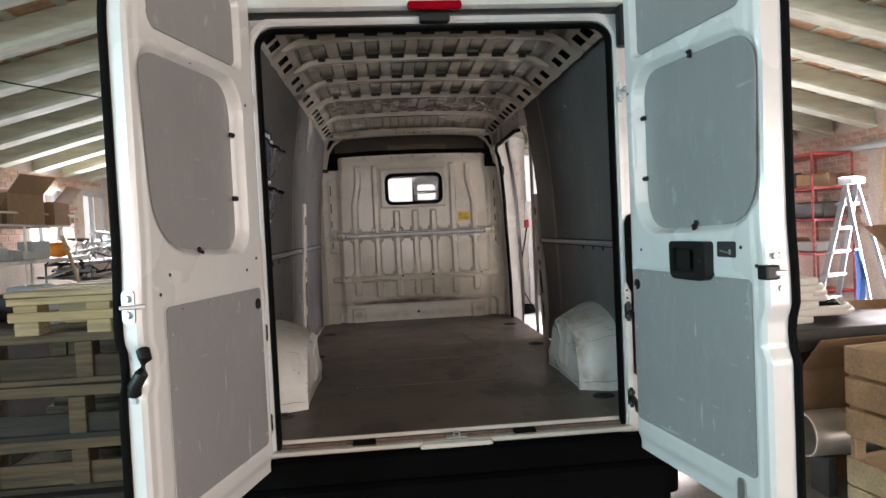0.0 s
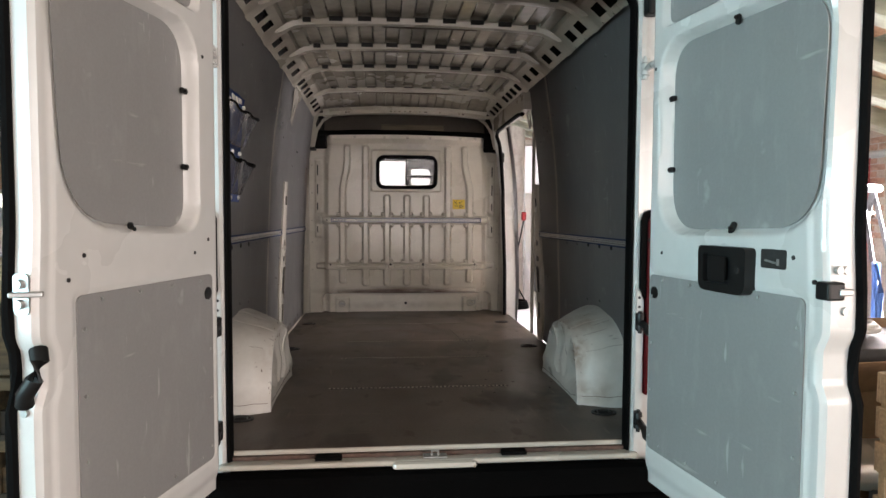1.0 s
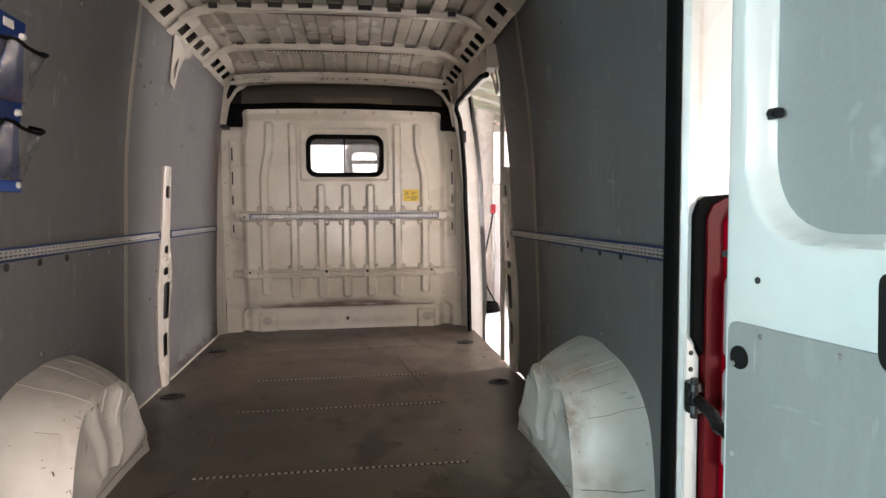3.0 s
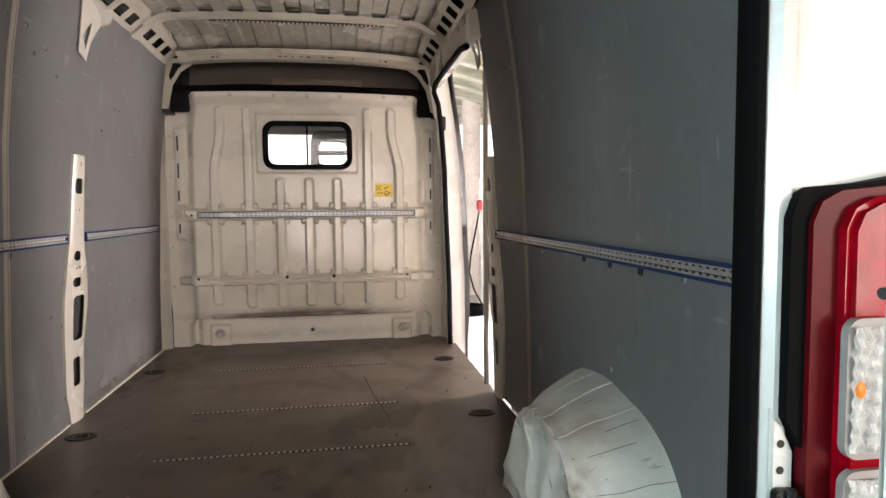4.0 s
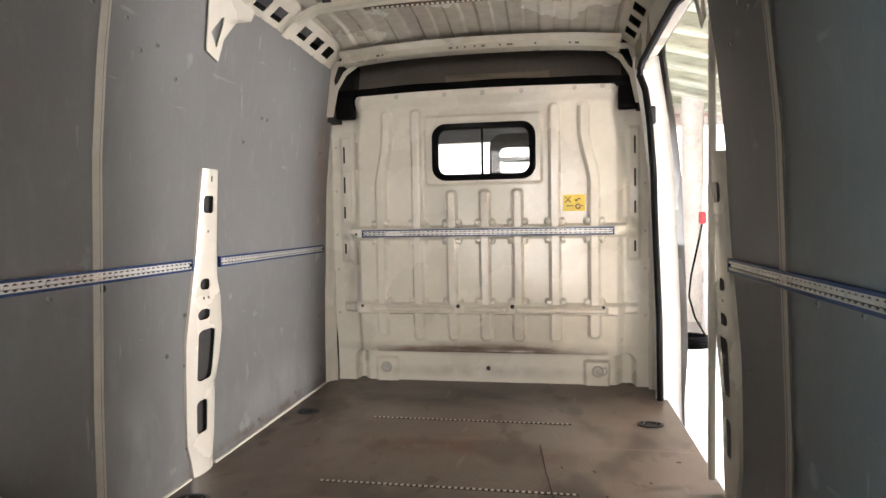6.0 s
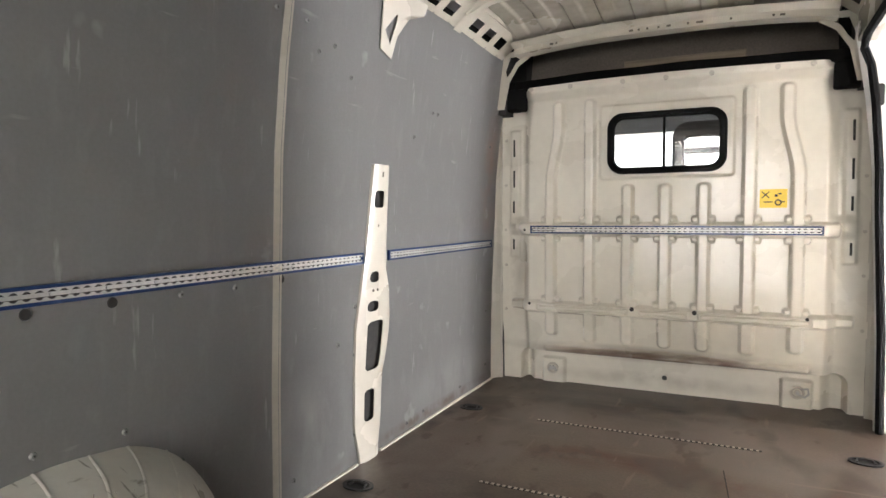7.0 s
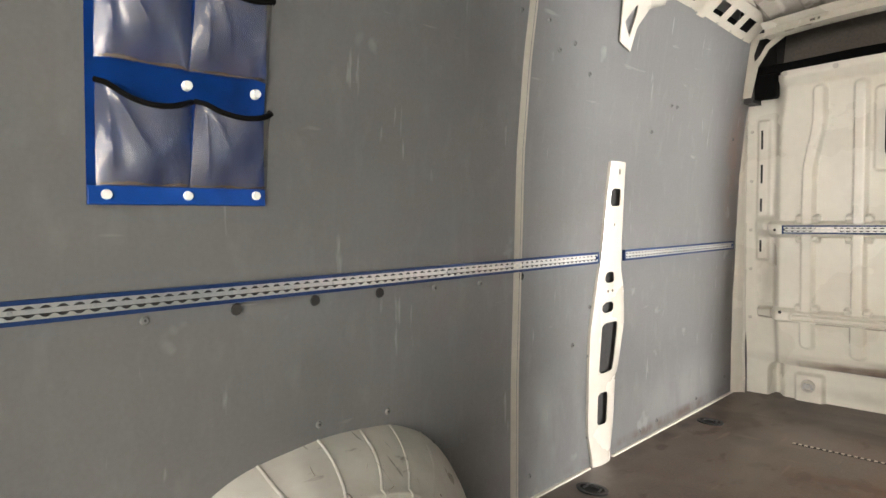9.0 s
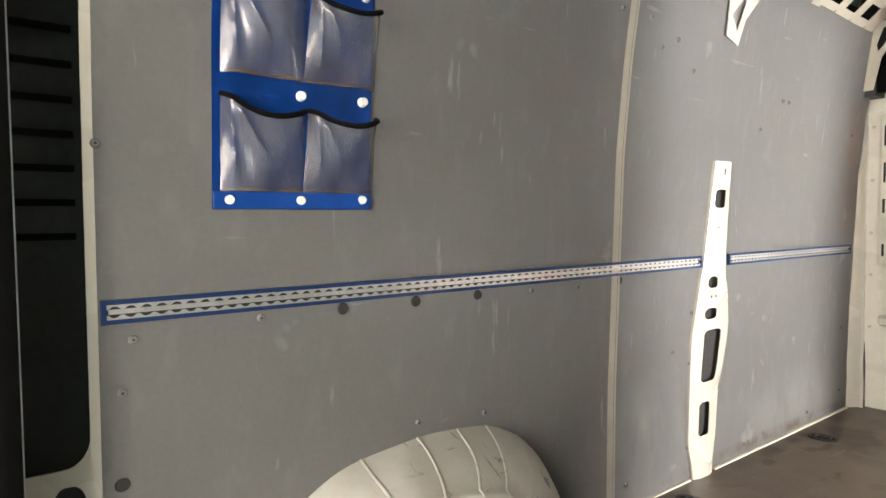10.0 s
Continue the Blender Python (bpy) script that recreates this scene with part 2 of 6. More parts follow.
scuff(FLOOR, (0.040, 0.027, 0.019), (1, 0.6, 1), (0, 0, 20), 2.6, 0.55, 0.75)
scuff(FLOOR, (0.050, 0.028, 0.016), (1.6, 1, 1), (0, 0, -30), 6.0, 0.62, 0.75)
scuff(FLOOR, (0.15, 0.125, 0.105), (1, 0.7, 1), (0, 0, 50), 1.7, 0.56, 0.5)
scuff(FLOOR, (0.19, 0.14, 0.11), (7, 1, 1), (0, 0, 8), 3.2, 0.66, 0.5)
scuff(FLOOR, (0.17, 0.125, 0.10), (1, 9, 1), (0, 0, -12), 2.4, 0.68, 0.5)
scuff(ARCH, (0.10, 0.085, 0.07), (1, 9, 2), (35, 0, 0), 7.0, 0.68, 0.7)
for s in (-1, 1):
    wear = 1.0 if s > 0 else 0.35   # the arch by the side door is the more worn one
    stain(ARCH, (0.20, 0.13, 0.085), (s * 0.735, 0.52, 0.84), (0.07, 0.09, 0.16), 0.75 * wear, 30)
    stain(ARCH, (0.30, 0.20, 0.14), (s * 0.78, 0.62, 0.97), (0.16, 0.20, 0.07), 0.6 * wear, 16)
    stain(ARCH, (0.24, 0.17, 0.12), (s * 0.72, 0.80, 0.92), (0.06, 0.25, 0.08), 0.7 * wear, 26)
    stain(ARCH, (0.30, 0.23, 0.17), (s * 0.80, 0.46, 0.66), (0.20, 0.12, 0.07), 0.6 * wear, 22)
scuff(ARCH, (0.14, 0.11, 0.09), (3, 1, 5), (0, 30, 0), 8.0, 0.70, 0.7)

# ---- mesh helpers ----


def part(name, bm, mat, parent=None, label="", smooth=False, doubles=False):
    """Links a bmesh as one mesh object, under parent where one is given."""
    if doubles:
        bmesh.ops.remove_doubles(bm, verts=bm.verts, dist=1e-5)
    bmesh.ops.recalc_face_normals(bm, faces=bm.faces)
    me = bpy.data.meshes.new(name)
    bm.to_mesh(me)
    bm.free()
    me.materials.append(mat)
    if smooth:
        me.shade_smooth()
        me.set_sharp_from_angle(angle=radians(40))
    ob = new(name, me)
    ob.parent = parent
    if label:
        ob["label"] = label
    return ob


def thing(name, label, category, group="", kind="", at=(0, 0, 0), turn=0):
    ob = new(name)
    ob.empty_display_size = 0.05
    ob.matrix_world = pose(*at, 0, 0, turn)
    return tagged(ob, label, category, group, kind)


def block(bm, lo, hi, bevel=0.0, m=None, segments=2):
    """Adds a box between two corners, with rounded edges."""
    c = [(a + b) / 2 for a, b in zip(lo, hi)]
    s = [abs(b - a) for a, b in zip(lo, hi)]
    made = bmesh.ops.create_cube(bm, size=1, matrix=(m or Matrix()) @ Matrix.Translation(c) @ Matrix.Diagonal((*s, 1)))
    if bevel:
        edges = list({e for v in made["verts"] for e in v.link_edges})
        bmesh.ops.bevel(bm, geom=edges, offset=min(bevel, min(s) * 0.45), segments=segments, profile=0.5, affect="EDGES")
    return bm


def rod(bm, a, b, r, r2=None, sides=12):
    """Adds a round bar from a to b."""
    a, b = Vector(a), Vector(b)
    turn = (b - a).to_track_quat("Z", "Y").to_matrix().to_4x4()
    bmesh.ops.create_cone(bm, cap_ends=True, segments=sides, radius1=r, radius2=r if r2 is None else r2, depth=(b - a).length, matrix=Matrix.Translation((a + b) / 2) @ turn)
    return bm


def tube(bm, points, r, sides=8, closed=False):
    """Adds a round tube along points."""
    pts = [Vector(p) for p in points]
    rings, side = [], Vector((0.31, 0.17, 0.93))
    for i, p in enumerate(pts):
        a = pts[i - 1] if i or closed else p
        b = pts[(i + 1) % len(pts)] if i + 1 < len(pts) or closed else p
        d = (b - a).normalized()
        u = d.cross(side).normalized()
        w = d.cross(u)
        rings.append([bm.verts.new(p + r * (math.cos(k * 2 * math.pi / sides) * u + math.sin(k * 2 * math.pi / sides) * w)) for k in range(sides)])
    for i in range(len(rings) if closed else len(rings) - 1):
        q = rings[(i + 1) % len(rings)]
        for k in range(sides):
            bm.faces.new((rings[i][k], rings[i][(k + 1) % sides], q[(k + 1) % sides], q[k]))
    if not closed:
        bm.faces.new(rings[0])
        bm.faces.new(rings[-1])
    return bm


def rounded(x0, z0, x1, z1, r, steps=6):
    """The outline of a rectangle with rounded corners; r: one radius, or four from (x0, z0) round to (x0, z1)."""
    rs = r if isinstance(r, tuple) else (r,) * 4
    pts = []
    for (cx, cz, a), q in zip(((x0, z0, 180), (x1, z0, 270), (x1, z1, 0), (x0, z1, 90)), rs):
        ox, oz = cx + (q if cx == x0 else -q), cz + (q if cz == z0 else -q)
        for k in range(steps + 1):
            t = radians(a + 90 * k / steps)
            pts.append((ox + q * math.cos(t), oz + q * math.sin(t)))
    return pts


def plate(bm, outline, fn, thick, bevel=0.0):
    """Adds a plate: an outline in (a, b), laid into space by fn(a, b, depth), from depth 0 to thick."""
    f = [bm.verts.new(fn(a, b, 0)) for a, b in outline]
    g = [bm.verts.new(fn(a, b, thick)) for a, b in outline]
    bm.faces.new(f)
    bm.faces.new(g[::-1])
    n = len(f)
    for i in range(n):
        bm.faces.new((f[i], g[i], g[(i + 1) % n], f[(i + 1) % n]))
    return bm


def frame_ring(bm, outer, inner, fn, thick):
    """Adds a flat frame between two outlines with as many points each."""
    n = len(outer)
    rows = [[bm.verts.new(fn(a, b, d)) for a, b in o] for o, d in ((outer, 0), (inner, 0), (inner, thick), (outer, thick))]
    for i in range(n):
        j = (i + 1) % n
        for k in range(4):
            p, q = rows[k], rows[(k + 1) % 4]
            bm.faces.new((p[i], p[j], q[j], q[i]))
    return bm


def sweep(bm, path, profile, closed=False):
    """Adds a profile of (outwards, y) points along a path of (x, z, nx, nz)."""
    rows = [[bm.verts.new((x + nx * d, y, z + nz * d)) for d, y in profile] for x, z, nx, nz in path]
    for i in range(len(rows) if closed else len(rows) - 1):
        p, q = rows[i], rows[(i + 1) % len(rows)]
        for k in range(len(profile) - 1):
            bm.faces.new((p[k], p[k + 1], q[k + 1], q[k]))
    return bm


def relief(bm, us, vs, fn, keep=None):
    """Adds a sheet: a grid over us and vs, laid into space by fn(u, v)."""
    grid = [[bm.verts.new(fn(u, v)) for v in vs] for u in us]
    for i in range(len(us) - 1):
        for j in range(len(vs) - 1):
            if keep is None or keep((us[i] + us[i + 1]) / 2, (vs[j] + vs[j + 1]) / 2):
                bm.faces.new((grid[i][j], grid[i + 1][j], grid[i + 1][j + 1], grid[i][j + 1]))
    for v in [v for v in bm.verts if not v.link_faces]:
        bm.verts.remove(v)
    return bm


def holed(bm, fn, us, vs, holes, thick):
    """Adds a plate over us and vs with square holes (u0, u1, v0, v1), laid into space by fn(u, v, depth)."""
    us = sorted({*us, *(h[0] for h in holes), *(h[1] for h in holes)})
    vs = sorted({*vs, *(h[2] for h in holes), *(h[3] for h in holes)})
    verts = {}

    def vert(i, j, d):
        if (i, j, d) not in verts:
            verts[i, j, d] = bm.verts.new(fn(us[i], vs[j], thick * d))
        return verts[i, j, d]

    def solid(i, j):
        if not (0 <= i < len(us) - 1 and 0 <= j < len(vs) - 1):
            return False
        u, v = (us[i] + us[i + 1]) / 2, (vs[j] + vs[j + 1]) / 2
        return not any(h[0] < u < h[1] and h[2] < v < h[3] for h in holes)

    for i in range(len(us) - 1):
        for j in range(len(vs) - 1):
            if solid(i, j):
                for d in (0, 1):
                    bm.faces.new([vert(a, b, d) for a, b in ((i, j), (i + 1, j), (i + 1, j + 1), (i, j + 1))])
                for (di, dj), (a, b) in (((-1, 0), ((i, j), (i, j + 1))), ((1, 0), ((i + 1, j), (i + 1, j + 1))), ((0, -1), ((i, j), (i + 1, j))), ((0, 1), ((i, j + 1), (i + 1, j + 1)))):
                    if not solid(i + di, j + dj):
                        bm.faces.new((vert(*a, 0), vert(*b, 0), vert(*b, 1), vert(*a, 1)))
    return bm


def steps(a, b, n):
    return [a + (b - a) * i / n for i in range(n + 1)]


def soft(x, a, b):
    """0 below a, 1 above b, smooth between."""
    t = min(1, max(0, (x - a) / (b - a)))
    return t * t * (3 - 2 * t)


def bumpbox(x, z, x0, x1, z0, z1, w=0.012):
    return soft(x, x0 - w / 2, x0 + w / 2) * (1 - soft(x, x1 - w / 2, x1 + w / 2)) * soft(z, z0 - w / 2, z0 + w / 2) * (1 - soft(z, z1 - w / 2, z1 + w / 2))


def inside_rounded(x, z, x0, z0, x1, z1, r):
    """Signed distance to a rounded rectangle, below 0 inside; r as in rounded()."""
    rs = r if isinstance(r, tuple) else (r,) * 4
    cx, cz = (x0 + x1) / 2, (z0 + z1) / 2
    q = rs[(0 if x < cx else 1) if z < cz else (3 if x < cx else 2)]
    dx, dz = abs(x - cx) - (x1 - x0) / 2 + q, abs(z - cz) - (z1 - z0) / 2 + q
    return math.hypot(max(dx, 0), max(dz, 0)) + min(max(dx, dz), 0) - q


def rounded_quad(corners, radii, steps_=7):
    """The outline of a four-cornered shape with rounded corners."""
    pts = []
    for i, r in enumerate(radii):
        p, a, b = Vector(corners[i]), Vector(corners[i - 1]), Vector(corners[(i + 1) % 4])
        q0, q1 = p + (a - p).normalized() * r, p + (b - p).normalized() * r
        for k in range(steps_ + 1):
            t = k / steps_
            pts.append(tuple(q0 * (1 - t) ** 2 + p * 2 * t * (1 - t) + q1 * t * t))
    return pts


def outline_distance(x, z, pts):
    """Signed distance to a closed outline, below 0 inside."""
    best, inside = 9.0, False
    n = len(pts)
    for i in range(n):
        (ax, az), (bx, bz) = pts[i - 1], pts[i]
        dx, dz = bx - ax, bz - az
        t = min(1, max(0, ((x - ax) * dx + (z - az) * dz) / (dx * dx + dz * dz + 1e-12)))
        best = min(best, math.hypot(x - ax - t * dx, z - az - t * dz))
        if (az > z) != (bz > z) and x < ax + (z - az) / dz * dx:
            inside = not inside
    return -best if inside else best


# ---- the van's load space ----
FZ = 0.60      # load floor above the garage floor
ROOF = 2.505   # inner side of the roof skin
PROFILE = ((0.2, 0.93), (0.6, 0.918), (1.0, 0.914), (1.36, 0.90), (1.72, 0.886), (2.0, 0.858), (2.13, 0.838), (2.25, 0.82), (2.40, 0.798), (2.6, 0.75))


def wall_x(z, s=-1):
    """How far the lining of side s lies from the middle of the rear opening at height z."""
    return float(np.interp(z, [a for a, q in PROFILE], [q for a, q in PROFILE])) + (0.032 if s > 0 else 0)


# load floor: one brown board with a slightly worn edge
bm = bmesh.new()
block(bm, (-0.915, -0.005, FZ - 0.018), (0.945, 3.62, FZ), 0.003)
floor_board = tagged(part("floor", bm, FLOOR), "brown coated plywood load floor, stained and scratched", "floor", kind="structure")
for y, x0, x1 in ((0.815, -0.474, 0.462), (1.505, -0.454, 0.466), (2.02, -0.441, 0.463), (2.745, -0.455, 0.455)):
    bm = bmesh.new()
    n = int((x1 - x0) / 0.021)
    for i in range(n):
        x = x0 + (x1 - x0) * i / n
        block(bm, (x, y - 0.006, FZ), (x + 0.011, y + 0.006, FZ + 0.003))
    part("seam_strip", bm, DOTS, floor_board, "dotted metal seam strip")
    bm = bmesh.new()
    block(bm, (x0, y - 0.008, FZ), (x1, y + 0.008, FZ + 0.0012))
    part("seam_groove", bm, VOID, floor_board)

bm = bmesh.new()
tube(bm, [(0.325, 2.48, FZ), (0.335, 2.38, FZ), (0.352, 2.2, FZ), (0.372, 2.05, FZ), (0.40, 1.87, FZ), (0.408, 1.78, FZ)], 0.0022, 5)
part("scratch", bm, VOID, floor_board, "dark curved scratch across the board")
rnd = random.Random(31)
for k in range(16):
    x, y, a = rnd.uniform(0.30, 0.86), rnd.uniform(0.5, 2.4), rnd.uniform(0, 3.1)
    part("crumb", block(bmesh.new(), (-rnd.uniform(0.004, 0.014), -0.003, 0), (0.006, rnd.uniform(0.001, 0.005), 0.002), 0.001, pose(x, y, FZ, 0, 0, math.degrees(a)), 1), VOID, floor_board)

# under-floor, outer skin and rear frame of the van
van = thing("cargo_van", "white high-roof cargo van body with open rear doors", "van")
bm = bmesh.new()
block(bm, (-0.96, 0.02, 0.42), (0.96, 3.5, 0.575), 0.01)
part("underbody", bm, VOID, van)
for s in (-1, 1):
    bm = bmesh.new()
    zs = steps(0.42, 2.62, 34)
    skin = lambda u, v, s=s: (s * (wall_x(v, s) + 0.075 + 0.02 * soft(v, 0.5, 0.9)), u, v)
    if s < 0:
        relief(bm, steps(-0.02, 5.3, 12), zs, skin)
    else:
        relief(bm, steps(-0.02, 2.13, 6), zs, skin)
        relief(bm, steps(3.2, 3.45, 2), zs, skin)
        relief(bm, [2.13, 2.6, 3.2], steps(2.36, 2.62, 4), skin)
    part("side_skin", bm, DOOR_PAINT, van, smooth=True)


def opening_path(x, z0, z1, r, down=True):
    """Up one side of the rear opening, across the top and down the other side."""
    pts = [(-x, z0, -1, 0)]
    pts += [(-x, z, -1, 0) for z in steps(z0, z1 - r, 8)[1:]]
    for k in range(1, 9):
        t = radians(180 - 90 * k / 8)
        pts.append((-x + r + r * math.cos(t), z1 - r + r * math.sin(t), math.cos(t), math.sin(t)))
    for k in range(0, 9):
        t = radians(90 - 90 * k / 8)
        pts.append((x - r + r * math.cos(t), z1 - r + r * math.sin(t), math.cos(t), math.sin(t)))
    pts += [(x, z, 1, 0) for z in steps(z1 - r, z0, 8)[1:]]
    return pts


bm = bmesh.new()
sweep(bm, opening_path(0.776, 0.50, 2.378, 0.09), [(0.0, 0.012), (0.0, -0.045), (0.012, -0.058), (0.032, -0.056), (0.038, -0.042), (0.10, -0.038), (0.21, -0.03)])
part("rear_frame", bm, DOOR_PAINT, van, smooth=True)
bm = bmesh.new()
sweep(bm, opening_path(0.776, 0.56, 2.372, 0.088), [(0.010, 0.012), (-0.008, 0.008), (-0.019, -0.010), (-0.019, -0.034), (-0.014, -0.048), (-0.006, -0.052), (-0.001, -0.040)])
part("door_seal", bm, RUBBER, van, "black rubber door seal", smooth=True)
bm = bmesh.new()
block(bm, (-0.80, -0.085, 2.405), (0.80, -0.03, 2.422), 0.004)
for sx in (-1, 1):
    block(bm, (sx * 0.79, -0.11, 2.25), (sx * 0.84, -0.05, 2.43), 0.012)
block(bm, (-0.075, -0.10, 2.372), (0.055, -0.05, 2.41), 0.008)
part("top_trim", bm, PLASTIC, van, "black trim over the rear opening")
bm = bmesh.new()
block(bm, (-0.80, -0.085, 0.548), (0.80, -0.03, 0.570), 0.009)
part("sill", bm, PAINT, van, "chipped white loading sill")
part("sill_step", block(bmesh.new(), (-0.80, -0.030, 0.55), (0.80, 0.002, 0.580), 0.004), PAINT, van)
part("sill_edge", block(bmesh.new(), (-0.80, -0.012, 0.57), (0.80, 0.002, 0.598), 0.004), PAINT, van)
part("sill_bulge", block(bmesh.new(), (-0.16, -0.105, 0.532), (0.16, -0.05, 0.567), 0.02), PAINT, van)
for x in (-0.40, 0.31):
    bm = bmesh.new()
    block(bm, (x - 0.05, -0.062, 0.565), (x + 0.05, -0.014, 0.583), 0.004)
    part("sill_stop", bm, RUBBER, van)
bm = bmesh.new()
block(bm, (-0.045, -0.105, 0.584), (0.045, -0.065, 0.589), 0.002)
tube(bm, [(-0.012, -0.085, 0.585), (-0.012, -0.085, 0.606), (0.012, -0.085, 0.606), (0.012, -0.085, 0.585)], 0.005)
part("striker", bm, STEEL, van, "steel door striker loop")
bm = bmesh.new()
block(bm, (-0.80, -0.032, 0.566), (0.80, -0.014, 0.5825), 0.002)
part("sill_groove", bm, SILL_DIRT, van, "dirty brown groove along the sill")
bm = bmesh.new()
block(bm, (-0.98, -0.14, 0.27), (0.98, -0.05, 0.545), 0.03)
block(bm, (-0.92, -0.20, 0.24), (0.92, -0.06, 0.44), 0.04)
part("rear_bumper", bm, BUMPER, van, "black plastic rear bumper")
bm = bmesh.new()
block(bm, (-0.98, -0.10, 2.43), (0.98, 0.02, 2.66), 0.035)
part("roof_edge", bm, DOOR_PAINT, van)
part("brake_light", rod(block(bmesh.new(), (-0.125, -0.125, 2.413), (0.105, -0.095, 2.452), 0.012), (0, -0.1, 2.43), (0, -0.09, 2.43), 0.01), RED_LENS, van, "red high brake light")
for x, y in ((0.84, 0.78), (-0.84, 0.78)):
    bm = bmesh.new()
    bmesh.ops.create_cone(bm, cap_ends=True, segments=40, radius1=0.34, radius2=0.34, depth=0.2, matrix=pose(x, y, 0.34, 0, 90, 0))
    bmesh.ops.bevel(bm, geom=[e for e in bm.edges if len(e.link_faces) == 2 and abs(e.verts[0].co.x - e.verts[1].co.x) < 1e-4], offset=0.035, segments=3, affect="EDGES")
    part("wheel", bm, RUBBER, van, "black tyre")

# side linings
HOLE_Y = (0.593, 0.783, 0.973)
for s, name in ((-1, "wall_left"), (1, "wall_right")):
    wall = thing(name, "grey coated plywood side lining, scuffed, with screws", "wall", kind="structure")
    clear = lambda u, v, s=s: -(0.005 * math.sin(7.3 * u + 0.6) + 0.002 * math.sin(15 * u + 1.1 * v) if s > 0 else 0.0012 * math.sin(6 * u + v))
    runs = [(0.125, 1.508), (1.512, 3.34)] if s < 0 else [(0.045, 1.508), (1.512, 2.03)]
    for y0, y1 in runs:
        bm = bmesh.new()
        zs = steps(FZ + 0.004, 2.395, 30)
        relief(bm, steps(y0, y1, 24), zs, lambda u, v: (s * (wall_x(v, s) - clear(u, v)), u, v))
        bmesh.ops.solidify(bm, geom=bm.faces[:], thickness=0.008)
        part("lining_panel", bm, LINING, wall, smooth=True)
    bm = bmesh.new()
    o = 0.008 if s < 0 else 0.0
    for a, b, d in ((1.49, 1.499, 0.005), (1.499, 1.521, 0.003), (1.521, 1.53, 0.005)):
        relief(bm, [a + o, b + o], steps(FZ, 2.39, 30), lambda u, v: (s * (wall_x(v, s) - d - (0.0115 if s > 0 else 0)), u, v))
    bmesh.ops.solidify(bm, geom=bm.faces[:], thickness=0.003)
    part("cover_strip", bm, TRIM, wall, "cream seam cover strip")
    if s < 0:
        bm = bmesh.new()
        block(bm, (-0.918, 2.12, FZ - 0.004), (-0.905, 3.33, FZ + 0.006), 0.002)
        block(bm, (-0.918, 1.30, FZ - 0.004), (-0.905, 1.96, FZ + 0.006), 0.002)
        part("foot_trim", bm, TRIM, wall)
    bm = bmesh.new()
    scr = [(0.131, 1.661), (0.182, 1.324), (0.163, 1.232), (0.412, 1.339), (0.794, 1.049), (1.003, 1.032), (1.164, 0.905), (1.163, 1.336), (1.348, 1.333), (1.845, 1.075), (1.607, 2.13), (1.76, 2.09), (1.68, 2.055), (1.87, 2.01), (1.47, 2.13), (1.6, 0.68), (1.95, 0.72), (1.95, 1.02), (1.95, 1.2), (2.35, 0.64), (2.5, 0.65), (2.9, 0.66), (3.25, 0.7), (3.25, 1.0), (2.5, 1.98), (2.55, 1.98), (3.2, 1.9), (2.35, 1.86), (1.0, 2.2), (0.5, 2.25)]
    bmesh.ops.create_cone(bm, cap_ends=True, segments=12, radius1=0.009, radius2=0.006, depth=0.005)
    first = part("screw", bm, DULL, wall)
    bm = bmesh.new()
    bmesh.ops.create_cone(bm, cap_ends=True, segments=8, radius1=0.0028, radius2=0.0024, depth=0.001)
    first_slot = part("screw_recess", bm, VOID, wall)
    spots = [p for p in scr if s < 0 or p[0] < 1.95]
    for k, (y, z) in enumerate(spots):
        ob = first if k == 0 else new("screw", first.data)
        ob.parent = wall
        ob.matrix_world = pose(s * (wall_x(z, s) - 0.002 - clear(y, z)), y, z, 0, -90 * s, 0)
        slot = new("screw_recess", first_slot.data) if k else first_slot
        slot.parent = wall
        slot.matrix_world = pose(s * (wall_x(z, s) - 0.0043 - clear(y, z)), y, z, 0, -90 * s, 0)
    for y, z in [(h, 1.340) for h in HOLE_Y] + [(0.160, 1.067), (1.54, 1.340)]:
        if s > 0 and y > 1:
            continue
        # dark disc on the panel, painted as the shade in a hole
        bm = bmesh.new()
        bmesh.ops.create_cone(bm, cap_ends=True, segments=16, radius1=0.013, radius2=0.0115, depth=0.004, matrix=pose(s * (wall_x(z, s) - 0.001 - clear(y, z)), y, z, 0, -90 * s, 0))
        part("plug_hole", bm, VOID, wall)

